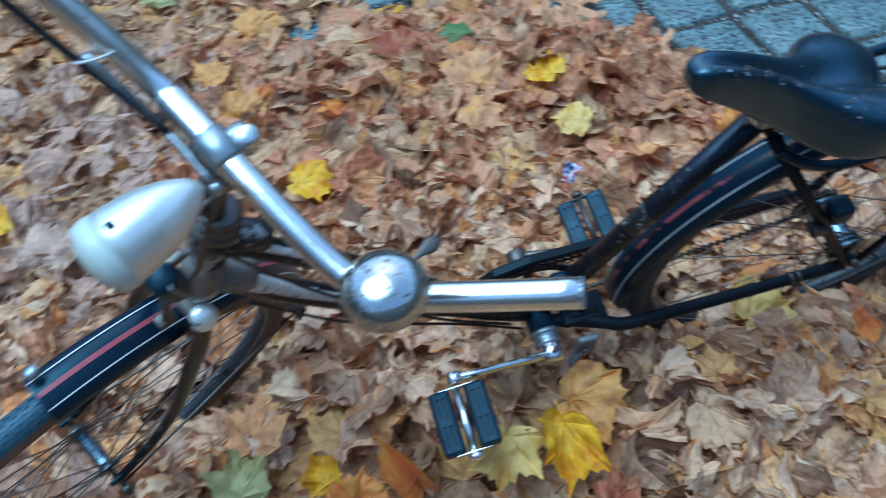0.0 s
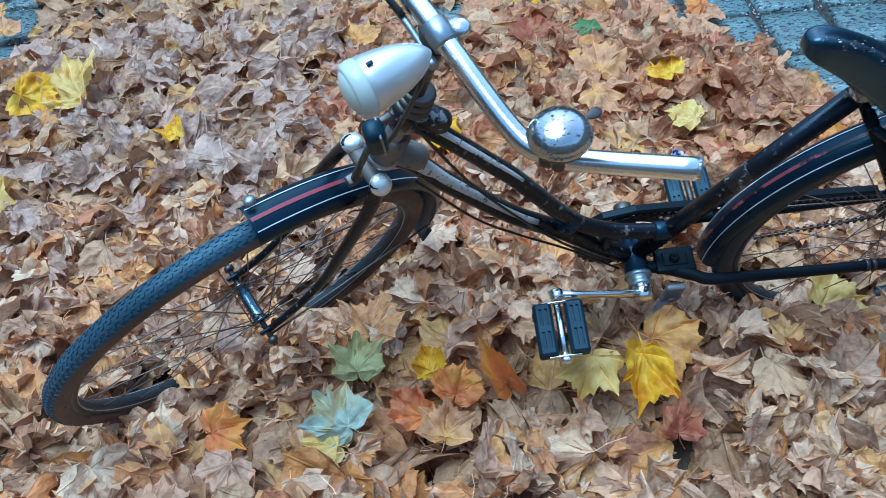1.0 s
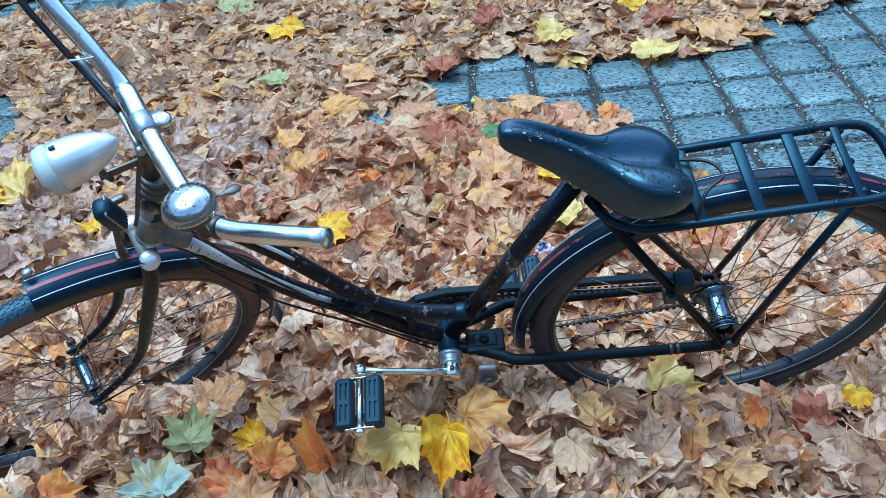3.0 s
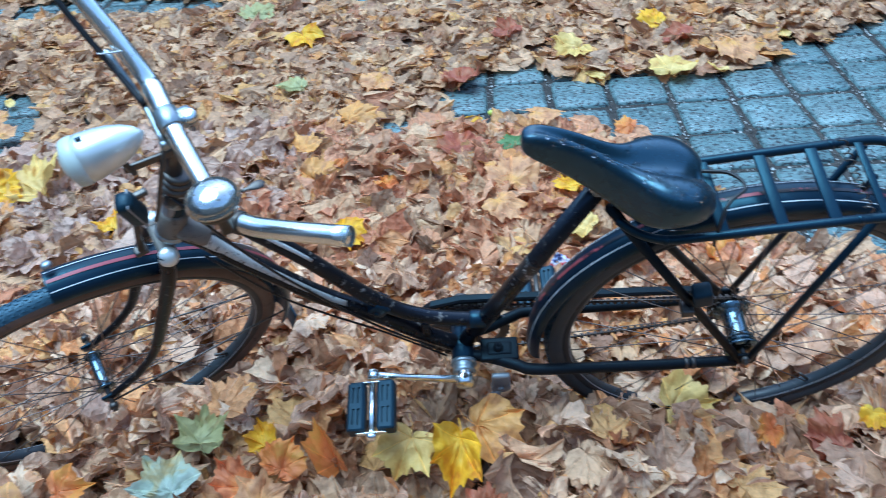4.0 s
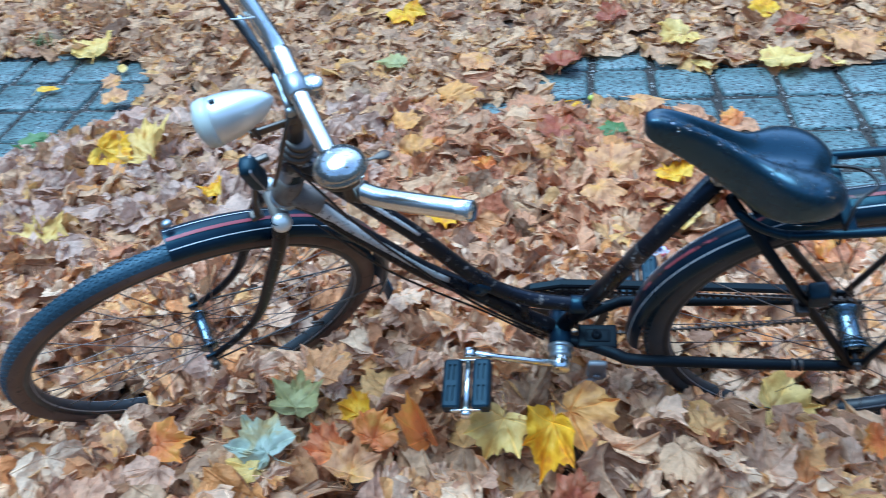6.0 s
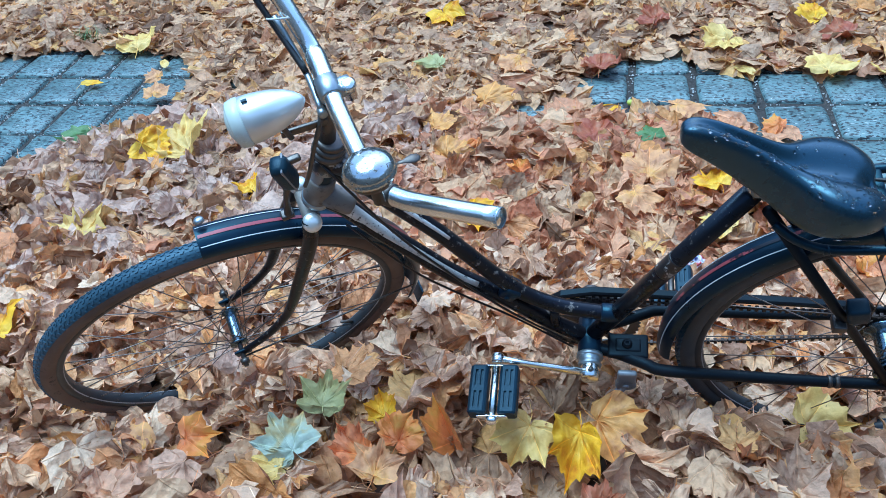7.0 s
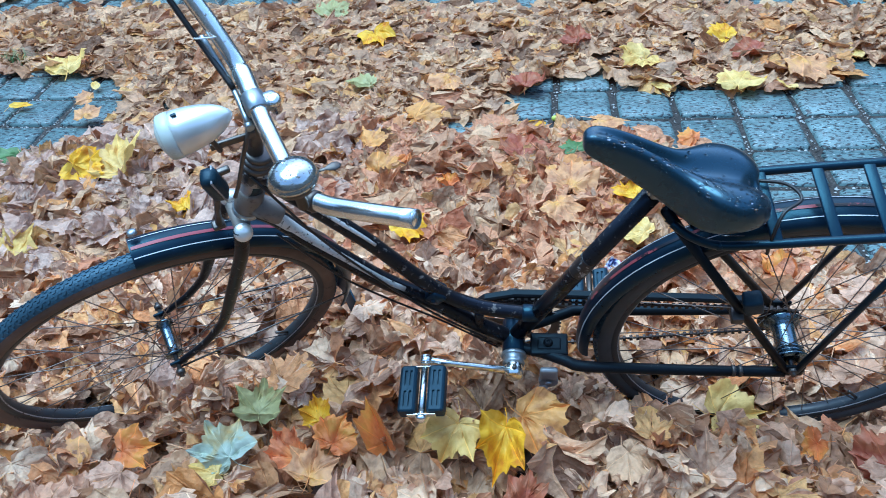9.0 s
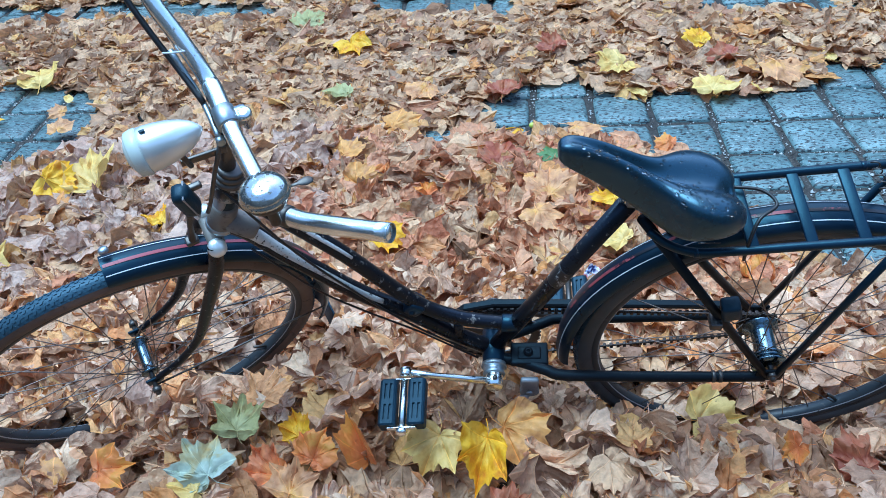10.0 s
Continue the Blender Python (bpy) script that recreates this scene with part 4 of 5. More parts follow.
def frame_parts():
    low = smooth_path([(0.412, 0, 0.410), (0.372, 0, 0.378), (0.335, 0, 0.326), (0.288, 0, 0.270), (0.224, 0, 0.197), (0.142, 0, 0.127), (0.076, 0, 0.058), (0.012, 0, 0.004)], 8)
    part("down_tube", sweep(low, 0.0155, 14), BROWN_BLACK, bike)
    part("worn_lit_strip", worn_lit_strip(low[2:36], 0.0155, 0.95), WORN_LIT, bike, "pale worn strip with painted highlight on top of the lower frame tube")
    top = smooth_path([(0.375, 0, 0.478), (0.338, 0, 0.440), (0.275, 0, 0.364), (0.234, 0, 0.313), (0.196, 0, 0.256), (0.155, 0, 0.195), (0.111, 0, 0.143), (0.053, 0, 0.108), (-0.006, 0, 0.093), (-0.05, 0, 0.088)], 6)
    part("top_tube", sweep(top, 0.0135, 14), BROWN_BLACK, bike)
    part("worn_lit_strip", worn_lit_strip(top[2:20], 0.0135, 0.55), WORN_LIT, bike, "pale worn strip with painted highlight on top of the upper frame tube")
    part("seat_tube", rod((0, 0, 0), (-0.203, 0, 0.430), 0.0152, 16), BROWN_BLACK, bike)
    d = Vector((-0.203, 0, 0.43)).normalized()
    part("lug", turned([(0, .0142), (.002, .0165), (.028, .0165), (.03, .0142)], (-0.045, 0, 0.0885), (1, 0, 0.09), 18), BLACK, bike)
    part("worn_sticker", turned([(-.022, .0154), (-.02, .0156), (.02, .0156), (.022, .0154)], d * 0.272, d, 18), SCUFF, bike, "scuffed silver sticker remains on the seat tube")
    part("bottom_bracket", turned([(-.036, .018), (-.034, .0215), (.034, .0215), (.036, .018)], (0, 0, 0), (0, 1, 0), 24), BLACK, bike)
    part("tube_bracket", joined(block(0.136, 0, 0.158, 0.03, 0.034, 0.03, 0.006, Matrix.Rotation(radians(-48), 4, "Y").inverted()), rod((0.14, 0.02, 0.155), (0.14, -0.02, 0.155), 0.005)), BLACK, bike)
    part("tube_bracket", block(0.062, 0, 0.078, 0.016, 0.026, 0.05, 0.004), BROWN_BLACK, bike)
    # head tube, lugs and headset
    part("head_tube", rod(axis_at(0.405), axis_at(0.505), 0.0175, 20), BLACK, bike)
    part("lug", joined(turned([(-.026, .018), (-.024, .0215), (.022, .0215), (.026, .018)], axis_at(0.428), HEAD_DIR, 20), turned([(0, .0195), (.05, .0185), (.056, .016)], axis_at(0.418), (-0.70, 0, -0.55), 16)), BARE, bike, "bare brownish metal lower head lug")
    part("lug", joined(turned([(-.018, .018), (-.016, .021), (.016, .021), (.018, .018)], axis_at(0.488), HEAD_DIR, 20), turned([(0, .018), (.05, .0165), (.056, .014)], axis_at(0.492), (-0.78, 0, -0.55), 16)), SCUFF, bike, "scuffed dark upper head lug")
    verts, faces = [], []
    for k in range(9):
        f = k / 8
        half = 0.72 * (0.55 + 0.45 * math.sin(math.pi * min(max(f, 0.08), 0.92)))
        for q in range(9):
            w = 1.02 + half * (q / 4 - 1)
            verts.append(axis_at(0.447 + 0.038 * f) + 0.0186 * (Vector((0.924, 0, 0.383)) * math.cos(w) + Vector((0, 1, 0)) * math.sin(w)))
    for k in range(8):
        for q in range(8):
            faces.append((k * 9 + q, k * 9 + q + 1, (k + 1) * 9 + q + 1, (k + 1) * 9 + q))
    badge = part("head_badge", (verts, faces), BADGE, bike, "dull grey metal badge wrapped round the head tube")
    badge.modifiers.new("thickness", "SOLIDIFY").thickness = 0.0012
    for i, z in enumerate((0.508, 0.518, 0.528)):
        part("headset_ring", turned([(-.0045, .016), (-.0035, .0240 - .0014 * i), (.0025, .0240 - .0014 * i), (.0045, .017)], axis_at(z), HEAD_DIR, 24), STEEL, bike)
    part("headset_cup", turned([(-.006, .018), (-.004, .023), (.004, .0225), (.006, .018)], axis_at(0.402), HEAD_DIR, 24), ALLOY, bike)
    # rear triangle
    for s in (1, -1):
        path = smooth_path([(-0.012, 0.022 * s, 0.0), (-0.05, 0.032 * s, 0.002), (-0.095, 0.050 * s, 0.004), (-0.125, 0.060 * s, 0.002), (-0.22, 0.062 * s, 0.000), (-0.36, 0.064 * s, 0.000), (-0.485, 0.066 * s, 0.004)], 5)
        part("chain_stay", sweep(path, resample(path, [0.011, 0.0105, 0.0095]), 12), DULL_BLACK, bike)
        part("seat_stay", rod((-0.222, 0.020 * s, 0.418), (-0.485, 0.066 * s, 0.012), 0.0082, 12, 0.0075), DULL_BLACK, bike)
        part("dropout", block(-0.492, 0.067 * s, 0.012, 0.05, 0.006, 0.034, 0.003), DULL_BLACK, bike)
    part("stay_collar", joined(turned([(0, .0098), (.001, .0112), (.006, .0112), (.007, .0098)], (-0.412, 0.0645, 0.0015), (1, 0, 0), 16), turned([(0, .0098), (.001, .0112), (.006, .0112), (.007, .0098)], (-0.400, 0.0643, 0.0015), (1, 0, 0), 16)), STEEL, bike, "two dull metal collars on the chain stay")
    part("stay_plate", joined(block(-0.066, 0.020, 0.008, 0.070, 0.046, 0.012, 0.004), block(-0.066, 0.020, 0.013, 0.044, 0.026, 0.006, 0.003)), DULL_BLACK, bike, "black stand plate between the chain stays")
    part("plate_bolt", turned([(0, .009), (.004, .009), (.005, .0065), (.007, .006), (.007, .003), (.005, .003)], (-0.064, 0.020, 0.0155), (0, 0, 1), 14), DULL_BLACK, bike)


def pedal(centre, out, tilt, metal):
    """A rubber block pedal on its axle; out: 1 to the left, -1 to the right."""
    c = Vector(centre)
    g = group_of("pedal", bike)
    m = Matrix.Translation(c) @ Matrix.Rotation(radians(tilt), 4, "Y")
    part("pedal_axle", joined(rod((0, -0.046 * out, 0), (0, 0.046 * out, 0), 0.0062, 12)), metal, g, "bright metal pedal axle", m)
    part("end_plate", block(0, 0.046 * out, 0, 0.052, 0.003, 0.012, 0.0012), metal, g, "", m)
    part("end_plate", block(0, -0.046 * out, 0, 0.052, 0.003, 0.012, 0.0012), metal, g, "", m)
    part("axle_cap", turned([(0, .011), (.006, .011), (.010, .008), (.011, .002)], (0, 0.048 * out, 0), (0, out, 0), 14), metal, g, "", m)
    for s in (1, -1):
        prof = [(-.0155, -.010), (-.0155, .010), (-.0135, .0125), (-.0105, .0145), (-.0075, .0145), (-.0070, .011), (-.0035, .011), (-.0030, .0145), (.0015, .0145), (.0020, .011), (.0055, .011), (.0060, .0145), (.0105, .0145), (.0135, .0125), (.0155, .010), (.0155, -.010), (.0135, -.0125), (-.0135, -.0125)]
        verts, faces = [], []
        rows = [(-.044, .86, 0), (-.041, 1.0, 0), (-.034, 1.0, 0), (-.033, 1.0, 1), (-.006, 1.0, 1), (-.005, 1.0, 0), (.005, 1.0, 0), (.006, 1.0, 1), (.033, 1.0, 1), (.034, 1.0, 0), (.041, 1.0, 0), (.044, .86, 0)]
        for y, f, slot in rows:
            verts += [Vector((0.0255 * s + x * f, y, (z if slot or z != .011 else .0145) * f)) for x, z in prof]
        q = len(prof)
        for i in range(len(rows) - 1):
            for k in range(q):
                l = (k + 1) % q
                faces.append((i * q + k, i * q + l, (i + 1) * q + l, (i + 1) * q + k))
        faces += [tuple(range(q))[::-1], tuple((len(rows) - 1) * q + k for k in range(q))]
        part("rubber_block", (verts, faces), RUBBER, g, "", m, smooth=False)


DROP_Z = 0.03


def drive():
    # left crank forward, right crank back
    part("crank_boss", joined(turned([(0, .023), (.006, .024), (.008, .021)], (0, 0.036, 0), (0, 1, 0), 24), turned([(0, .021), (.003, .0215), (.006, .0195), (.012, .019), (.016, .021), (.020, .019)], (0, 0.040, 0), (0, 1, 0), 24)), ALLOY, bike, "ringed bare metal bearing cup")
    arm = joined(turned([(0, .015), (.002, .017), (.026, .017), (.028, .013)], (0, 0.058, 0.002), (0, 1, 0), 20),
                 sweep([(0, 0.075, 0.006), (0.05, 0.077, 0.022), (0.11, 0.080, 0.042), (0.157, 0.082, 0.058)], [0.0095, 0.0078, 0.007, 0.0085], 12, 0.8, up=(0, 1, 0)),
                 turned([(-.008, .010), (-.006, .0115), (.006, .0115), (.008, .010)], (0.157, 0.082, 0.058), (0, 1, 0), 16))
    part("crank_arm", arm, CHROME, bike, "chrome crank arm pointing forward")
    part("cotter_pin", rod((0.004, 0.074, -0.022), (-0.002, 0.074, 0.024), 0.0045), STEEL, bike)
    pedal((0.159, 0.141, 0.054), 1, 6, CHROME)
    arm = joined(turned([(0, .014), (.002, .016), (.026, .016), (.028, .013)], (0, -0.102, 0), (0, 1, 0), 16), sweep([(0, -0.092, 0), (-0.152, -0.098, -0.065)], [0.0095, 0.0075], 12, 0.8, up=(0, 1, 0)))
    part("crank_arm", arm, STEEL, bike)
    pedal((-0.154, -0.148, -0.068), -1, 18, STEEL)
    # chainwheel, chain and sprocket
    teeth, rc = 44, 0.088
    verts, faces = [], []
    for k in range(teeth * 2):
        w = math.pi * k / teeth
        r = rc + (0.004 if k % 2 else -0.001)
        for y in (-0.0015, 0.0015):
            verts += [Vector((r * math.cos(w), -0.046 + y, r * math.sin(w) - DROP_Z)), Vector((0.072 * math.cos(w), -0.046 + y, 0.072 * math.sin(w) - DROP_Z))]
    m = teeth * 2
    for k in range(m):
        a, b = k * 4, ((k + 1) % m) * 4
        faces += [(a, b, b + 1, a + 1), (a + 2, a + 3, b + 3, b + 2), (a, a + 2, b + 2, b), (a + 1, b + 1, b + 3, a + 3)]
    spider = [sweep([(0, -0.046, -DROP_Z), (0.075 * math.cos(w), -0.046, 0.075 * math.sin(w) - DROP_Z)], [0.014, 0.007], 8, 0.3, up=(0, 1, 0)) for w in (0.3, 1.56, 2.8, 4.07, 5.33)]
    part("chainwheel", joined((verts, faces), *spider), STEEL, bike, "dark oily toothed chainwheel", smooth=False)
    rear, rr = Vector((-0.495, -0.046, 0.000)), 0.036
    pts = []
    for k in range(30):
        w = math.pi / 2 - math.pi * k / 29
        pts.append(Vector((rc * math.cos(w), -0.046, rc * math.sin(w) - DROP_Z)))
    pts += [Vector((0, -0.046, -rc - DROP_Z)).lerp(rear + Vector((0, 0, -rr)), k / 78) for k in range(1, 78)]
    for k in range(12):
        w = -math.pi / 2 - math.pi * k / 11
        pts.append(rear + Vector((rr * math.cos(w), 0, rr * math.sin(w))))
    pts += [(rear + Vector((0, 0, rr))).lerp(Vector((0, -0.046, rc - DROP_Z)), k / 78) for k in range(1, 78)]
    links = []
    n = len(pts)
    for k in range(n):
        a, b = pts[k], pts[(k + 1) % n]
        mid, d = (a + b) / 2, (b - a)
        turn = Matrix.Rotation(-math.atan2(d.z, d.x), 4, "Y")
        w = 0.0075 if k % 2 else 0.0036
        links.append(block(mid.x, mid.y, mid.z, d.length * 0.98, w, 0.0105 if k % 2 else 0.0042, 0.001, turn))
    part("chain", joined(*links), CHAIN, bike, "dark oily roller chain", smooth=False)
    part("sprocket", joined(turned([(0, .016), (.001, .038), (.004, .038), (.005, .016)], (-0.495, -0.048, 0.000), (0, 1, 0), 36)), CHAIN, bike)
    # half chain guard over the upper run
    prof = []
    for x, z, h in ((0.075, 0.040, 0.005), (0.055, 0.062, 0.010), (0.0, 0.078, 0.012), (-0.10, 0.076, 0.012), (-0.22, 0.072, 0.011), (-0.34, 0.068, 0.011), (-0.43, 0.062, 0.010)):
        prof.append((x, z, h))
    verts, faces = [], []
    for x, z, h in prof:
        for y, dz in ((-0.060, -h), (-0.060, -0.002), (-0.057, 0.001), (-0.047, 0.001), (-0.044, -0.002), (-0.044, -h * 0.7), (-0.046, -h * 0.7), (-0.047, -0.003), (-0.057, -0.003), (-0.058, -h)):
            verts.append(Vector((x, y, z + dz)))
    for i in range(len(prof) - 1):
        for k in range(10):
            l = (k + 1) % 10
            faces.append((i * 10 + k, i * 10 + l, (i + 1) * 10 + l, (i + 1) * 10 + k))
    part("chain_guard", (verts, faces), DULL_BLACK, bike, "black half chain guard over the chain", smooth=False)
    # stand
    part("stand", joined(block(-0.066, 0.061, -0.034, 0.034, 0.011, 0.046, 0.005), turned([(-.0055, .017), (-.0045, .0185), (.0045, .0185), (.0055, .017)], (-0.066, 0.061, -0.058), (0, 1, 0), 20),
                        turned([(.005, .006), (.008, .006), (.009, .0045), (.009, .001)], (-0.066, 0.061, -0.058), (0, 1, 0), 12),
                        sweep([(-0.062, 0.061, -0.070), (-0.052, 0.066, -0.092), (-0.040, 0.10, -0.18), (-0.03, 0.14, -0.30)], 0.0085, 10)), BADGE, bike, "grey alloy side stand sunk into the leaves")


def wheel(centre, rim_mat_label, wall, cant, holder_m, spokes=36, drum=0.021, drum_len=0.05, shift=0.0):
    """A spoked wheel round its axle (y)."""
    m = holder_m @ Matrix.Translation(centre) @ Matrix.Rotation(cant, 4, "X")
    g = group_of("wheel", bike)
    o = (0, 0, 0)
    tread = []
    for k in range(9):
        w = radians(-52 + 104 * k / 8)
        tread.append((0.0195 * math.sin(w), 0.0195 * math.cos(w)))
    verts, faces = ring_band(o, 0.326, tread, 0, 360, 96)
    part("tread", (verts, faces), TYRE, g, "", m)
    # raised tread ribs: small slanted blocks in five rows
    verts, faces = [], []
    nb = 150
    for row in range(-3, 4):
        lat = radians(row * 14)
        for i in range(nb):
            w = 2 * math.pi * (i + 0.5 * (row % 2)) / nb
            k = len(verts)
            for da, dl in ((-.0035, -.07), (.0012, -.07), (.0042, .07), (-.0005, .07)):
                for up in (-0.0006, 0.0012):
                    rad = 0.0195 + up
                    ll = lat + dl * 1.6 * (1 if row % 2 else -1)
                    R = 0.326 + rad * math.cos(ll)
                    ww = w + da / 0.345 + (0.003 if row > 0 else -0.003) * 0
                    verts.append(Vector((R * math.cos(ww), rad * math.sin(ll), R * math.sin(ww))))
            faces += [(k + 1, k + 3, k + 5, k + 7), (k, k + 1, k + 7, k + 6), (k, k + 2, k + 3, k + 1), (k + 2, k + 4, k + 5, k + 3), (k + 4, k + 6, k + 7, k + 5)]
    part("tread_relief", (verts, faces), TYRE, g, "", m, smooth=False)
    for s in (1, -1):
        side = []
        for k in range(6):
            w = radians(50 + 85 * k / 5) * s
            side.append((0.0196 * math.sin(w) * (1.0 if k < 4 else 0.93), 0.0196 * math.cos(w)))
        part("tyre_wall", ring_band(o, 0.326, side, 0, 360, 96), wall, g, "", m)
    rim = closed_profile([(-.0135, -.010), (-.0142, -.0155), (-.0135, -.021), (-.009, -.026), (0, -.0285), (.009, -.026), (.0135, -.021), (.0142, -.0155), (.0135, -.010), (.010, -.013), (0, -.018), (-.010, -.013)])
    part("rim", ring_band(o, 0.326, rim, 0, 360, 96), RIM, g, rim_mat_label, m)
    for s in (1, -1):
        part("rim_line", ring_band(o, 0.326, [(.0104 * s, -.0257), (.0116 * s, -.0241)], 0, 360, 96), GREY_LINE, g, "thin white line on the rim", m)
    L = drum_len
    part("hub", turned([(-L / 2 - .004, drum * .8), (-L / 2 - .003, drum * 1.5), (-L / 2, drum * 1.5), (-L / 2 + .004, drum), (-L / 4, drum * .93), (L / 4, drum * .93), (L / 2 - .004, drum), (L / 2, drum * 1.5), (L / 2 + .003, drum * 1.5), (L / 2 + .004, drum * .8)], (0, shift, 0), (0, 1, 0), 24), DARK_CHROME, g, "stained bright metal hub shell", m)
    part("axle", joined(rod((0, -0.082, 0), (0, 0.082, 0), 0.0048, 10), turned([(0, .009), (.008, .009), (.009, .007)], (0, 0.068, 0), (0, 1, 0), 6), turned([(0, .009), (.008, .009), (.009, .007)], (0, -0.068, 0), (0, -1, 0), 6)), STEEL, g, "", m)
    for i in range(spokes):
        s = 1 if i % 2 else -1
        a = 2 * math.pi * i / spokes
        lead = radians(62) * (1 if (i // 2) % 2 else -1)
        p0 = Vector((drum * 1.4 * math.cos(a + lead), (L / 2 - .0015) * s, drum * 1.4 * math.sin(a + lead)))
        p1 = Vector((0.300 * math.cos(a), 0.003 * s, 0.300 * math.sin(a)))
        part("spoke", sweep([p0, p1], 0.00108, 5, up=(0.3, 1, 0.2)), SPOKE, g, "", m)
    part("valve", rod((0.298 * math.cos(4.0), 0, 0.298 * math.sin(4.0)), (0.265 * math.cos(4.0), 0, 0.265 * math.sin(4.0)), 0.003), STEEL, g, "", m)
    return g


def mudguard(centre, a0, a1, m, red, width=0.029, r0=0.356):
    """A rolled steel guard with lining; angles in degrees round the axle."""
    g = group_of("mudguard", bike)
    prof = []
    for k in range(9):
        w = radians(-88 + 176 * k / 8)
        prof.append((width * math.sin(w), 0.020 * math.cos(w)))
    inner = [(y * 0.96, e - 0.0015) for y, e in prof[::-1]]
    shell = closed_profile(prof + inner)
    verts, faces = ring_band(centre, r0, shell, a0, a1, 48)
    part("guard_shell", (verts, faces), BLACK, g, "", m)

    def line(w0, w1, mat, name, label):
        p = []
        for k in range(4):
            w = radians(w0 + (w1 - w0) * k / 3)
            p.append(((width + .0006) * math.sin(w), 0.0207 * math.cos(w)))
        part(name, ring_band(centre, r0, p, a0 + 0.4, a1 - 0.4, 48), mat, g, label, m)

    for s in (1, -1):
        line(s * 34, s * 37.2, WHITE_LINE, "white_line", "thin white lining on the mudguard")
    line(-5, 6, red, "red_line", "faded red centre stripe on the mudguard")
    return g


def front():
    hub = (0.672, 0, 0.030)
    wheel(hub, "black painted steel rim with white lining", WALL, 0.0, STEER, drum=0.0115, drum_len=0.066)
    mudguard(hub, 100.5, 204, STEER, RED_LINE)
    part("guard_bolt", turned([(0, .008), (.004, .008), (.007, .006), (.008, .001)], (0.590, -0.020, 0.404), (0, -0.45, 0.88), 14), ALLOY, bike, "", STEER)
    part("mud_flap", block(0.322, 0, -0.155, 0.004, 0.05, 0.05, 0.001, Matrix.Rotation(radians(-20), 4, "Y")), RUBBER, bike, "black rubber mud flap", STEER)
    for s in (1, -1):
        path = smooth_path([(0.437, 0.042 if s > 0 else -0.026, 0.392), (0.453, 0.048 if s > 0 else -0.040, 0.338), (0.480, 0.050 * s, 0.275), (0.506, 0.051 * s, 0.218), (0.535, 0.052 * s, 0.155), (0.562, 0.052 * s, 0.108), (0.610, 0.053 * s, 0.062), (0.668, 0.054 * s, 0.032)], 5)
        part("fork_blade", sweep(path, resample(path, [0.0125, 0.0125, 0.011, 0.0088, 0.0075]), 14, 0.75, up=(0, 1, 0)), BROWN_BLACK, bike, "", STEER)
        part("fork_tip", block(0.670, 0.054 * s, 0.031, 0.03, 0.006, 0.022, 0.003), BLACK, bike, "", STEER)
        cap = [(-.020, .0070), (-.013, .0095), (-.006, .0135), (0, .0152), (.004, .0148), (.0075, .0120), (.0098, .0065), (.0104, .001)]
        part("crown_cap", turned(cap, (0.436, 0.044 if s > 0 else -0.026, 0.386), (-0.10, 0.52 * s, 0.80), 20), SILVER, bike, "rounded bright cap on the fork crown", STEER)
        part("guard_stay", rod((0.672, 0.062 * s, 0.028), (0.322, 0.027 * s, -0.060), 0.0019, 8), STEEL, bike, "thin bare metal mudguard stay", STEER)
    part("fork_crown", block(0.434, 0.009, 0.380, 0.026, 0.066, 0.020, 0.008, Matrix.Rotation(radians(-24), 4, "Y")), BARE, bike, "dull metal fork crown", STEER)
    # stem and bar
    part("stem", joined(rod((0.368, 0.012, 0.525), (0.345, 0.010, 0.612), 0.0125, 16), sweep([(0.346, 0.010, 0.605), (0.338, 0, 0.635)], [0.0135, 0.0165], 14)), STEEL, bike, "", STEER)
    part("stem_clamp", joined(turned([(-.0145, .0142), (-.0135, .0152), (.0135, .0152), (.0145, .0142)], (0.338, 0.012, 0.6355), (0, 1, 0), 22), block(0.321, 0.014, 0.632, 0.026, 0.024, 0.018, 0.007)), ALLOY, bike, "", STEER)
    part("clamp_bolt", turned([(-.014, .0075), (-.012, .0085), (.010, .0085), (.011, .0105), (.016, .0105), (.019, .008), (.0195, .003)], (0.315, 0.016, 0.622), (0.0, 0.1, 1), 18), CHROME, bike, "", STEER)
    bar = smooth_path([(0.338, 0.0, 0.635), (0.338, 0.045, 0.637), (0.337, 0.09, 0.635), (0.335, 0.135, 0.634), (0.330, 0.165, 0.636), (0.314, 0.192, 0.645), (0.292, 0.217, 0.656), (0.226, 0.283, 0.690)], 6)
    far = smooth_path([(0.338, 0.0, 0.635), (0.338, -0.055, 0.632), (0.348, -0.105, 0.666), (0.360, -0.15, 0.702), (0.362, -0.20, 0.730), (0.338, -0.24, 0.742), (0.29, -0.275, 0.742), (0.225, -0.32, 0.742)], 6)
    whole = far[::-1] + bar[1:]
    part("handlebar", sweep(whole, 0.0119, 18), CHROME, bike, "chrome swept handlebar without grips", STEER)
    mid = [p for p in whole if -0.062 < p.y < 0.036]
    part("bar_sleeve", sweep(mid, [0.0116] + [0.0134] * (len(mid) - 2) + [0.0116], 18), CHROME, bike, "", STEER)
    part("bar_end", turned([(-.003, .0118), (-.001, .0120), (.0006, .0118), (.001, .0110), (-.004, .0106), (-.004, .001)], whole[-1], whole[-1] - whole[-2], 18), ALLOY, bike, "open end of the chrome bar", STEER)
    # bell
    bell = group_of("bell", bike)
    up = Vector((-0.05, -0.36, 1.0)).normalized()
    base = Vector((0.334, 0.191, 0.722))
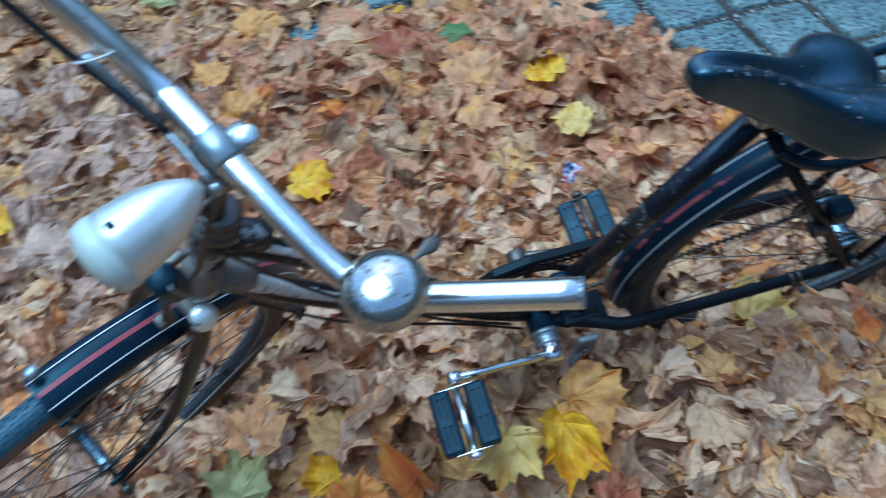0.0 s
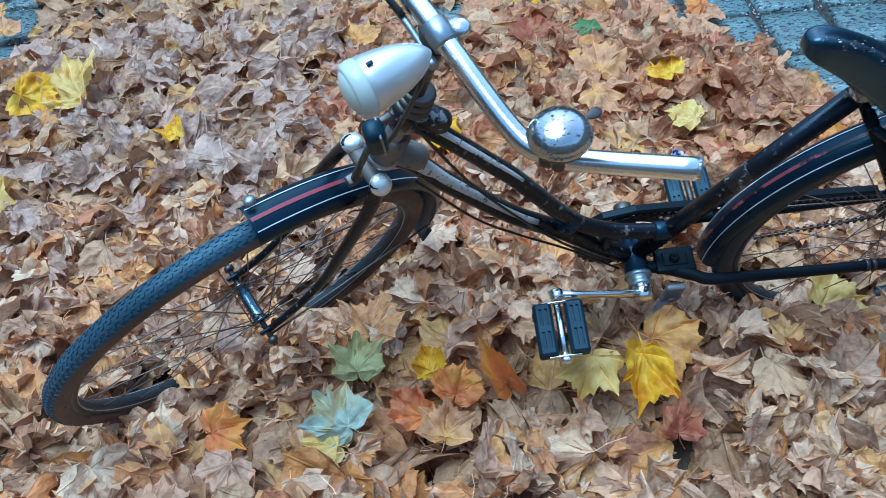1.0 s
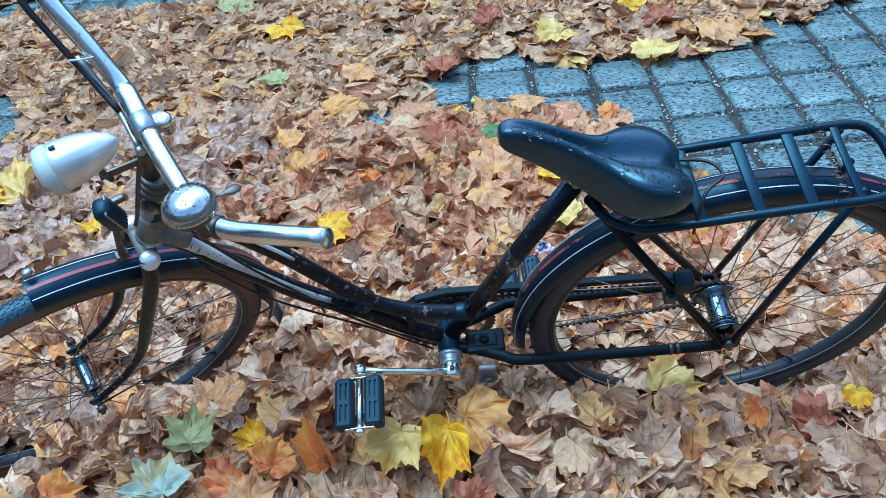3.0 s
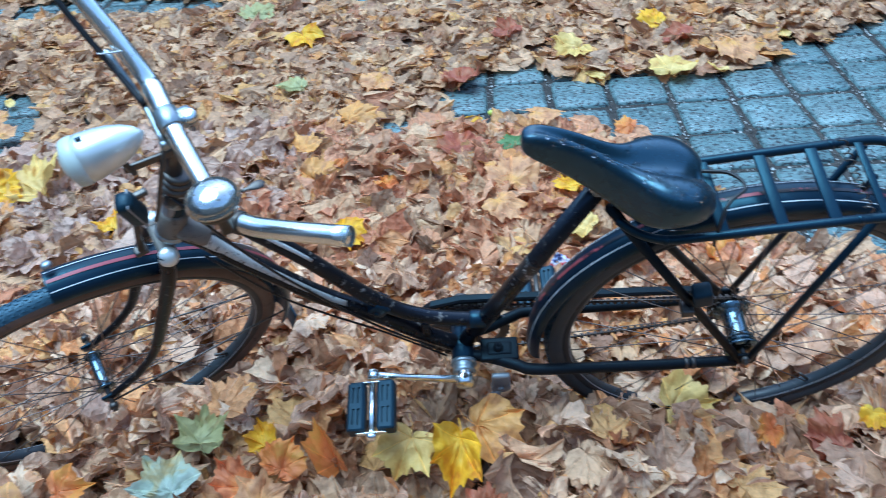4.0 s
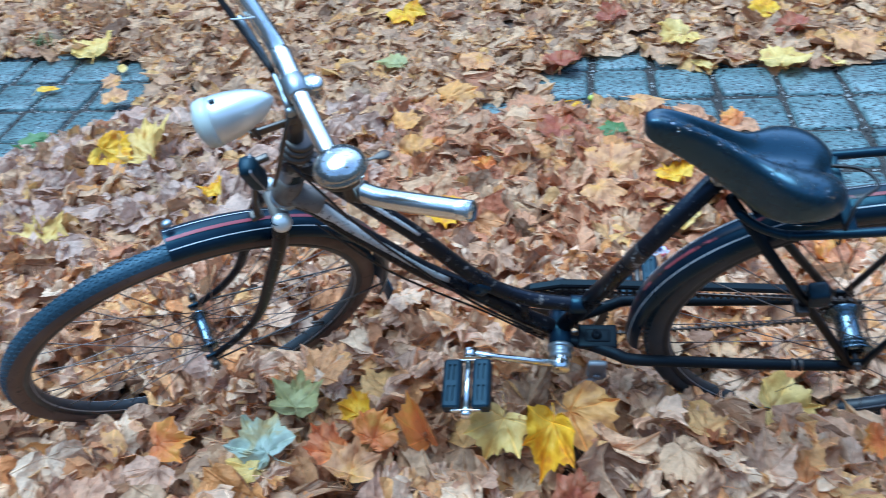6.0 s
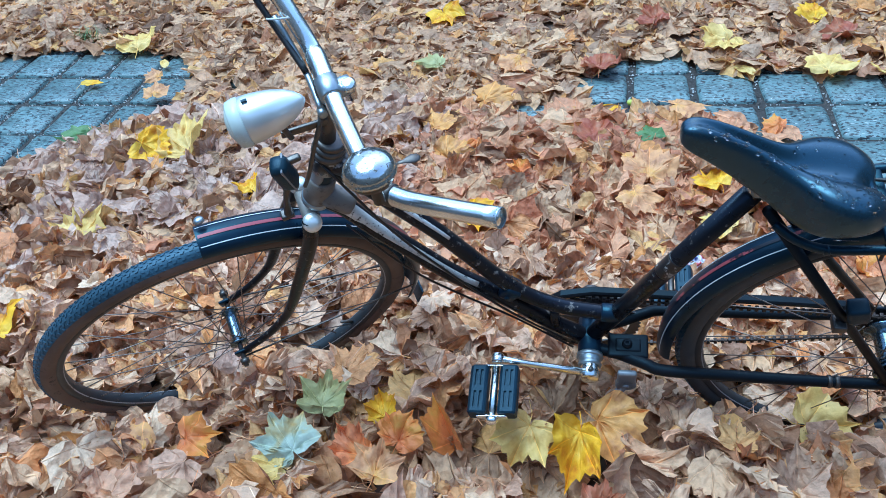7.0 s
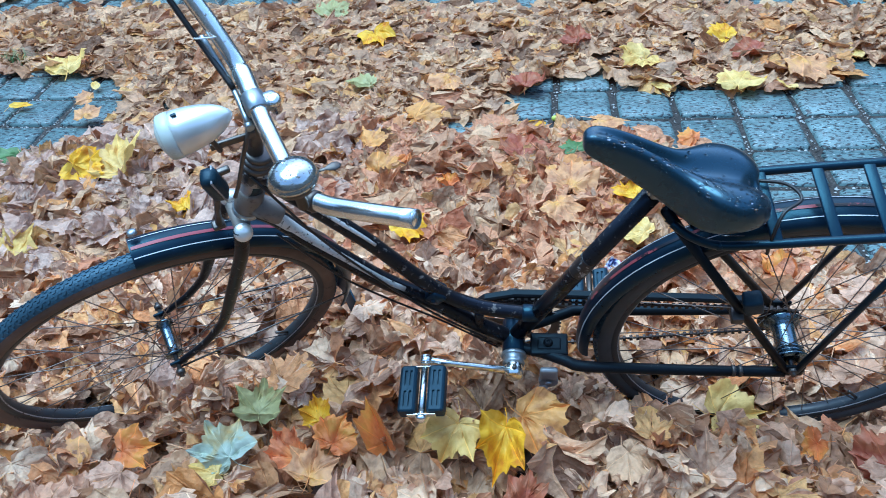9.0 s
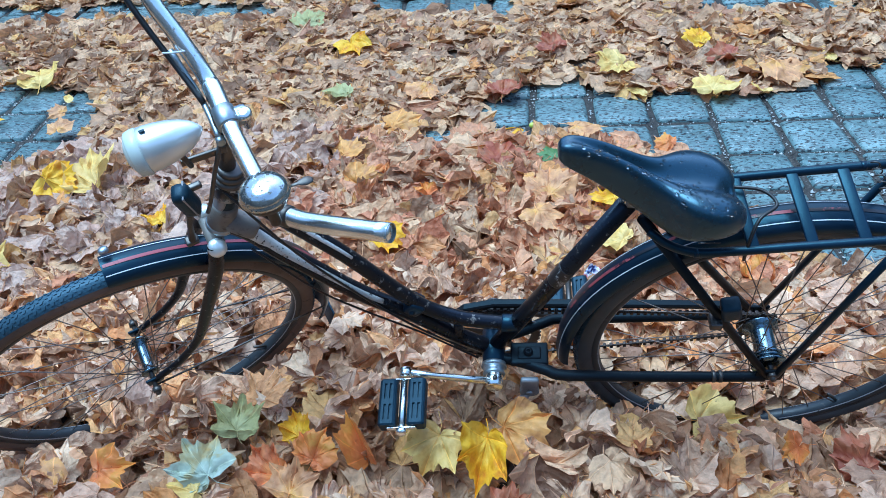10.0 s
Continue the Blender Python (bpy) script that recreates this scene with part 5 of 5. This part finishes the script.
    dome = [(0.0, .0270), (.0, .0296), (.003, .0302), (.0045, .0288)] + [(0.0045 + 0.0185 * math.sin(radians(9 * k)), 0.0288 * math.cos(radians(9 * k))) for k in range(1, 10)] + [(.0234, .001)]
    part("dome", turned(dome, base, up, 32), BELL, bell, "pitted chrome bell dome with dark specks", STEER)
    part("bell_base", turned([(-.044, .0065), (-.014, .007), (-.012, .012), (-.010, .024), (-.001, .0265)], base, up, 24), STEEL, bell, "", STEER)
    part("bell_clamp", turned([(-.006, .0125), (-.005, .0140), (.005, .0140), (.006, .0125)], (0.322, 0.182, 0.641), (-0.6, 0.75, 0.25), 18), STEEL, bell, "", STEER)
    part("lever", sweep([(0.308, 0.186, 0.710), (0.296, 0.186, 0.708), (0.292, 0.186, 0.707), (0.286, 0.186, 0.706), (0.280, 0.186, 0.705), (0.277, 0.186, 0.704)], [0.0018, 0.0022, 0.0042, 0.006, 0.0048, 0.001], 12, 0.3), STEEL, bell, "small dull bell lever", STEER)
    # head lamp
    lamp = group_of("headlamp", bike)
    ax = Vector((1.0, -0.05, -0.04)).normalized()
    tip = Vector((0.369, 0.038, 0.672))
    shell = [(0.0, .002), (.003, .0065), (.009, .0125), (.020, .0190), (.034, .0240), (.049, .0272), (.064, .0290), (.073, .0294), (.074, .0285)]
    part("lamp_shell", turned(shell, tip, ax, 32), SILVER, lamp, "silver bullet shaped lamp shell", STEER)
    part("lamp_rim", turned([(.0735, .0285), (.0745, .0302), (.080, .0304), (.088, .0290), (.090, .0265), (.090, .024)], tip, ax, 32), LENS, lamp, "pale cream lamp rim", STEER)
    part("lamp_lens", turned([(.086, .026), (.092, .022), (.096, .013), (.0975, .002)], tip, ax, 28), LENS, lamp, "", STEER)
    part("lamp_slot", block(0.434, 0.030, 0.700, 0.007, 0.0035, 0.003, 0.0005), RUBBER, lamp, "", STEER)
    part("lamp_bracket", joined(block(0.385, 0.026, 0.598, 0.062, 0.005, 0.012, 0.0015, Matrix.Rotation(radians(-8), 4, "Y")), rod((0.405, 0.034, 0.600), (0.410, 0.040, 0.650), 0.004)), STEEL, lamp, "dark strap holding the lamp", STEER)
    # thick reflector pad beside the head tube, on an arm from the fork crown
    pad = group_of("reflector", bike)
    slant = Matrix.Rotation(radians(6), 4, "Y") @ Matrix.Rotation(radians(-18), 4, "Z")
    part("reflector_body", block(0.435, 0.036, 0.531, 0.025, 0.029, 0.060, 0.0095, slant), RUBBER, pad, "thick rounded black reflector pad on a bracket", STEER)
    part("reflector_rim", block(0.429, 0.037, 0.530, 0.003, 0.0300, 0.0600, 0.0014, slant), BADGE, pad, "dull bright rim", STEER)
    part("reflector_arm", joined(sweep([(0.440, 0.030, 0.500), (0.452, 0.028, 0.455), (0.462, 0.026, 0.410)], [0.0045, 0.0045, 0.006], 10), block(0.464, 0.024, 0.404, 0.020, 0.016, 0.010, 0.003), block(0.420, 0.026, 0.540, 0.026, 0.010, 0.009, 0.003)), STEEL, pad, "", STEER)
    part("brake_rod", sweep([(0.357, 0.027, 0.616), (0.384, 0.033, 0.56), (0.408, 0.034, 0.50), (0.420, 0.03, 0.47)], 0.0032, 8), STEEL, bike, "", STEER)
    part("brake_rod", sweep(smooth_path([(0.357, 0.024, 0.618), (0.356, -0.015, 0.622), (0.358, -0.055, 0.628), (0.366, -0.100, 0.664)], 4), 0.0042, 8), ALLOY, bike, "", STEER)
    part("rod_joint", turned([(-.006, .004), (-.005, .0062), (.005, .0062), (.006, .004)], (0.357, 0.027, 0.616), (0, 1, 0.2), 12), ALLOY, bike, "", STEER)
    wire = smooth_path([(0.356, -0.03, 0.626), (0.368, -0.085, 0.648), (0.380, -0.13, 0.682), (0.388, -0.17, 0.716), (0.378, -0.205, 0.736)], 6)
    part("brake_cable", sweep(wire, 0.0042, 8), CABLE, bike, "black cable tied along the handlebar", STEER)
    across, along = Vector((0.87, -0.34, 0.0)).normalized(), Vector((0.2, -0.75, 0.6)).normalized()
    over = along.cross(across).normalized()
    tie = [Vector((0.360, -0.097, 0.660)) + 0.0165 * math.cos(w) * across + 0.0135 * math.sin(w) * over for w in [2 * math.pi * k / 24 for k in range(24)]]
    part("cable_tie", sweep(tie, 0.0013, 6, closed=True), WHITE_LINE, bike, "pale cable tie round bar and cable", STEER)
    part("frame_cable", sweep(smooth_path([(0.372, 0.022, 0.50), (0.30, 0.024, 0.352), (0.22, 0.022, 0.225), (0.14, 0.02, 0.118), (0.05, 0.02, 0.03)], 5), 0.0022, 7), CABLE, bike, "thin dark cable under the frame tubes")
    part("frame_cable", sweep(smooth_path([(0.37, 0.02, 0.36), (0.29, 0.022, 0.243), (0.22, 0.02, 0.170), (0.13, 0.02, 0.095), (0.03, 0.022, 0.0)], 5), 0.002, 7), CABLE, bike, "thin dark cable under the frame tubes")


def saddle():
    """A sprung saddle, nose forward: cover built from cross-sections."""
    g = group_of("saddle", bike)
    secs = [  # x, half width, groove, ridge, edge and hem heights
        (-0.097, 0.006, 0.546, 0.547, 0.542, 0.533), (-0.100, 0.014, 0.553, 0.553, 0.544, 0.528), (-0.110, 0.0195, 0.558, 0.558, 0.544, 0.520), (-0.128, 0.0215, 0.553, 0.556, 0.538, 0.510),
        (-0.157, 0.0225, 0.534, 0.546, 0.523, 0.489), (-0.190, 0.0255, 0.513, 0.530, 0.505, 0.464), (-0.216, 0.031, 0.497, 0.515, 0.488, 0.442), (-0.238, 0.042, 0.487, 0.505, 0.478, 0.424),
        (-0.257, 0.062, 0.481, 0.499, 0.474, 0.420), (-0.278, 0.079, 0.477, 0.496, 0.474, 0.424), (-0.306, 0.085, 0.473, 0.491, 0.470, 0.434), (-0.330, 0.080, 0.467, 0.483, 0.463, 0.441),
        (-0.348, 0.065, 0.459, 0.472, 0.455, 0.444), (-0.359, 0.042, 0.449, 0.462, 0.452, 0.444), (-0.362, 0.018, 0.445, 0.453, 0.449, 0.444)]
    verts, faces = [], []
    for x, w, zg, zr, ze, zb in secs:
        half = [(0.0, zg), (0.17 * w, zg + 0.22 * (zr - zg)), (0.34 * w, zg + 0.80 * (zr - zg)), (0.52 * w, zr), (0.74 * w, zr - 0.10 * (zr - ze)), (0.92 * w, zr - 0.48 * (zr - ze)), (1.0 * w, ze),
                (1.02 * w, ze - 0.30 * (ze - zb)), (1.0 * w, ze - 0.68 * (ze - zb)), (0.95 * w, zb)]
        row = [(y, z + 0.15 * max(0.0, y - 0.022) * (z - zb) / (zr - zb)) for y, z in half[::-1]] + [(-y, z - 0.05 * max(0.0, y - 0.02)) for y, z in half[1:]]
        notch = 0.020 * float(step(-0.31, -0.36, x))
        verts += [Vector((x + notch * math.exp(-(y / 0.022) ** 2), y, z)) for y, z in row]
    n = 19
    m = len(secs)
    for i in range(m - 1):
        for k in range(n - 1):
            faces.append((i * n + k, i * n + k + 1, (i + 1) * n + k + 1, (i + 1) * n + k))
        faces.append((i * n + n - 1, i * n, (i + 1) * n, (i + 1) * n + n - 1))
    faces.append(tuple(range(n))[::-1])
    faces.append(tuple((m - 1) * n + k for k in range(n)))
    faces = [f[::-1] for f in faces]
    lift = Matrix.Translation((0, 0, 0.488)) @ Matrix.Rotation(radians(11), 4, "X") @ Matrix.Translation((0, 0, -0.492))
    ob = part("saddle_cover", (verts, faces), SADDLE, g, "smooth black moulded cover wet with drops", lift)
    ob.data.polygons.foreach_set("use_smooth", [True] * len(ob.data.polygons))
    sub = ob.modifiers.new("round", "SUBSURF")
    sub.levels = sub.render_levels = 2
    part("saddle_clamp", joined(block(-0.214, 0, 0.450, 0.034, 0.036, 0.026, 0.006), rod((-0.214, -0.026, 0.45), (-0.214, 0.026, 0.45), 0.007, 10)), ALLOY, g, "dull metal saddle clamp")
    part("seat_post", rod((-0.198, 0, 0.420), (-0.216, 0, 0.458), 0.0125, 14), CHROME, g)
    for s in (1, -1):
        part("saddle_rail", sweep(smooth_path([(-0.150, 0.008 * s, 0.500), (-0.188, 0.018 * s, 0.468), (-0.24, 0.026 * s, 0.452), (-0.29, 0.04 * s, 0.455), (-0.318, 0.05 * s, 0.458)], 4), 0.0038, 8), STEEL, g)
        coil = [Vector((-0.295 + 0.013 * math.cos(w), 0.045 * s + 0.013 * math.sin(w), 0.412 + 0.0016 * w)) for w in [0.5 * k for k in range(50)]]
        part("spring", sweep(coil, 0.0024, 6), STEEL, g)
    part("maker_mark", block(-0.300, 0.0905, 0.452, 0.030, 0.0012, 0.0012, 0.0004), SCUFF, g, "faint worn maker mark on the skirt")
    return ob, g


def rack():
    g = group_of("luggage_rack", bike)
    roll = Matrix.Translation((0, 0.057, 0.386)) @ Matrix.Rotation(radians(-16), 4, "X") @ Matrix.Shear("XZ", 4, (-0.15, 0.0)) @ Matrix.Translation((0, -0.057, -0.393))
    rail = [(-0.238, 0.026, 0.396), (-0.262, 0.046, 0.392), (-0.300, 0.056, 0.384), (-0.36, 0.057, 0.390), (-0.44, 0.057, 0.405), (-0.54, 0.057, 0.422), (-0.612, 0.056, 0.432), (-0.638, 0.040, 0.435), (-0.646, 0.0, 0.436)]
    path = smooth_path(rail + [(x, -y, z) for x, y, z in rail[-2::-1]], 5)
    part("rack_rail", sweep(path, 0.0070, 12), BLACK, g, "", roll)

    def zr(x):
        return 0.390 + (0.436 - 0.390) * (x + 0.36) / (-0.26)

    for x in (-0.380, -0.458, -0.526):
        part("rack_slat", block(x, 0, zr(x) + 0.003, 0.017, 0.112, 0.006, 0.0025, Matrix.Rotation(radians(10), 4, "Y")), BLACK, g, "", roll)
    part("rack_slat", block(-0.588, 0, zr(-0.588) + 0.002, 0.011, 0.112, 0.004, 0.0012, Matrix.Rotation(radians(10), 4, "Y")), BLACK, g, "", roll)
    coil = [Vector((-0.564 + 0.0055 * math.cos(w), -0.055 + 0.0016 * w, 0.440 + 0.0055 * math.sin(w))) for w in [0.45 * k for k in range(150)]]
    part("clip_spring", sweep(coil, 0.0012, 5), STEEL, g, "", roll)
    for x, y in ((-0.30, 0.057), (-0.455, 0.057), (-0.555, 0.057)):
        for s in (1, -1):
            part("rail_band", turned([(-.004, .006), (-.0035, .0072), (.0035, .0072), (.004, .006)], (x, y * s, zr(x) if x < -.31 else .384), (1, 0, -0.18), 14), BLACK, g, "", roll)
    for s in (1, -1):
        part("rack_strut", rod((-0.595, 0.054 * s, 0.430), (-0.502, 0.070 * s, 0.016), 0.0062, 10), BLACK, g)
    part("guard_strut", sweep([(-0.595, 0.0, 0.425), (-0.588, 0.0, 0.398)], 0.005, 8), BLACK, g)


def rear():
    hub = (-0.495, 0, 0.015)
    wheel(hub, "black painted steel rim with white lining", DARKWALL, radians(3.0), Matrix(), drum=0.0215, drum_len=0.078, shift=0.010)
    part("hub_ring", joined(*[turned([(-.003, .018), (-.002, .0268 + d), (.002, .0268 + d), (.003, .018)], (-0.495, y, 0.015), (0, 1, 0), 28) for y, d in ((0.030, 0.0), (0.038, 0.002), (0.046, 0.004))]), DARK_CHROME, bike, "ringed brake end of the rear hub")
    m = Matrix.Translation(hub) @ Matrix.Rotation(radians(1.5), 4, "X") @ Matrix.Translation((0.495, 0, -0.015))
    mudguard(hub, -5, 178, m, RED_DASH, 0.030, 0.358)
    # bottle dynamo on the stay and the loose rack cable
    d = group_of("stay_box", bike)
    part("dynamo_body", block(-0.386, 0.050, 0.213, 0.031, 0.029, 0.035, 0.006, Matrix.Rotation(radians(14), 4, "Y")), RUBBER, d, "small black box on the seat stay")
    part("dynamo_bracket", joined(block(-0.368, 0.052, 0.176, 0.020, 0.026, 0.016, 0.003), rod((-0.39, 0.03, 0.18), (-0.40, 0.03, 0.14), 0.004)), STEEL, d)
    part("rack_cable", sweep(smooth_path([(-0.335, -0.050, 0.400), (-0.352, -0.030, 0.424), (-0.395, -0.018, 0.430), (-0.412, 0.008, 0.428), (-0.385, 0.030, 0.424), (-0.372, 0.052, 0.400), (-0.372, 0.056, 0.36)], 6), 0.0026, 8), CABLE, bike, "loose black cable hanging through the rack")


frame_parts()
drive()
front()
cover, saddle_group = saddle()
rack()
rear()


def wrapper():
    """A crumpled sweet wrapper lying in the leaves."""
    bm = bmesh.new()
    n = 9
    grid = [[bm.verts.new((0.055 * (i / (n - 1) - .5), 0.035 * (j / (n - 1) - .5), 0.012 * noise.noise((i * .9, j * .9, 3.3)))) for i in range(n)] for j in range(n)]
    for j in range(n - 1):
        for i in range(n - 1):
            bm.faces.new((grid[j][i], grid[j][i + 1], grid[j + 1][i + 1], grid[j + 1][i]))
    me = bpy.data.meshes.new("sweet_wrapper")
    bm.to_mesh(me)
    bm.free()
    foil, nt, p = material("printed_foil")
    nt.links.new(ramp(nt, noise_of(nt, 45.0, 1.0), [(0.40, (0.02, 0.025, 0.10)), (0.5, (0.30, 0.33, 0.5)), (0.55, (0.62, 0.62, 0.66)), (0.66, (0.45, 0.06, 0.06))]), p.inputs["Base Color"])
    p.inputs["Roughness"].default_value = 0.25
    me.materials.append(foil)
    ob = new("sweet_wrapper", me)
    ob.matrix_world = pose(0.105, -1.03, 0.140, 24, -10, 60)
    tagged(ob, "crumpled blue, white and red foil wrapper in the leaves", "wrapper")


def rain_drops():
    """Drops standing on the saddle cover."""
    bpy.context.view_layer.update()
    seen = cover.evaluated_get(bpy.context.evaluated_depsgraph_get())
    r = random.Random(9)
    made, bead = 0, []
    for k in range(3):
        s = 0.0014 + 0.0008 * k
        verts, faces = [], []
        for lat, hz in ((1.0, 0.0), (0.92, 0.28), (0.68, 0.55), (0.34, 0.70)):
            for q in range(8):
                w = 2 * math.pi * q / 8
                verts.append((s * lat * math.cos(w) * 1.25, s * lat * math.sin(w), s * hz))
        verts.append((0, 0, s * 0.75))
        for i in range(3):
            for q in range(8):
                l = (q + 1) % 8
                faces.append((i * 8 + q, i * 8 + l, (i + 1) * 8 + l, (i + 1) * 8 + q))
        faces += [(24 + q, 24 + (q + 1) % 8, 32) for q in range(8)]
        faces.append(tuple(range(8))[::-1])
        bead.append(mesh_of("water_drop", verts, faces, DROP))
    for _ in range(1300):
        if made >= 170:
            break
        x = r.uniform(-0.35, -0.11)
        y = r.gauss(0.03, 0.03) * (1.3 if x < -0.22 else 0.4) + 0.1 * max(0.0, -x - 0.15)
        ok, at, nor, _ = seen.ray_cast(Vector((x, y, 0.8)), Vector((0, 0, -1)))
        if not ok or abs(nor.z) < 0.5:
            continue
        nor = nor if nor.z > 0 else -nor
        ob = new("water_drop", bead[r.choice((0, 0, 1, 1, 2))])
        ob.parent = saddle_group
        q = nor.to_track_quat("Z", "Y").to_matrix().to_4x4()
        ob.matrix_basis = Matrix.Translation(at - nor * 0.0001) @ q @ Matrix.Rotation(r.uniform(0, 6), 4, "Z")
        made += 1


rain_drops()
wrapper()


def berry():
    skin, nt, p = material("yellow_green_skin")
    nt.links.new(ramp(nt, noise_of(nt, 60.0), [(0.35, (0.42, 0.48, 0.05)), (0.65, (0.66, 0.68, 0.16))]), p.inputs["Base Color"])
    p.inputs["Roughness"].default_value = 0.35
    body = turned([(0.0, .002), (.0015, .0065), (.006, .0112), (.0115, .0122), (.017, .0098), (.0205, .005), (.0212, .0012)], (0, 0, 0), (0.15, 0.1, 1), 18)
    stem = rod((0.003, 0.002, 0.020), (0.006, 0.001, 0.026), 0.0009, 6)
    ob = new("crab_apple", mesh_of("crab_apple", *joined(body, stem), skin))
    ob.matrix_world = pose(-0.001, -0.008, -0.006)
    tagged(ob, "small yellow-green crab apple lying in a paving joint", "crab apple")


def grass_tuft():
    """A small tuft of grass in a joint at the edge of the paving."""
    r = random.Random(17)
    green, nt, p = material("grass_blade")
    nt.links.new(ramp(nt, noise_of(nt, 30.0), [(0.3, (0.09, 0.17, 0.05)), (0.7, (0.19, 0.28, 0.10))]), p.inputs["Base Color"])
    p.inputs["Roughness"].default_value = 0.5
    verts, faces = [], []
    for _ in range(70):
        x, y, a = r.gauss(0, 0.035), r.gauss(0, 0.02), r.uniform(0, 2 * math.pi)
        length, w = r.uniform(0.04, 0.085), r.uniform(0.0012, 0.0022)
        out, side = Vector((math.cos(a), math.sin(a), 0)), Vector((-math.sin(a), math.cos(a), 0))
        k = len(verts)
        for f in (0.0, 0.4, 0.75, 1.0):
            c = Vector((x, y, 0)) + out * (length * 0.7 * f * f) + Vector((0, 0, length * f * (1 - 0.35 * f)))
            verts += [c + side * w * (1 - f * 0.9), c - side * w * (1 - f * 0.9)]
        faces += [(k + 2 * i, k + 2 * i + 1, k + 2 * i + 3, k + 2 * i + 2) for i in range(3)]
    ob = new("grass_tuft", mesh_of("grass_tuft", verts, faces, green))
    ob.matrix_world = pose(-2.31, 0.56, 0.012)
    tagged(ob, "small green grass tuft growing from a paving joint", "grass")


berry()
grass_tuft()
sky_screens()
setts()
grit()
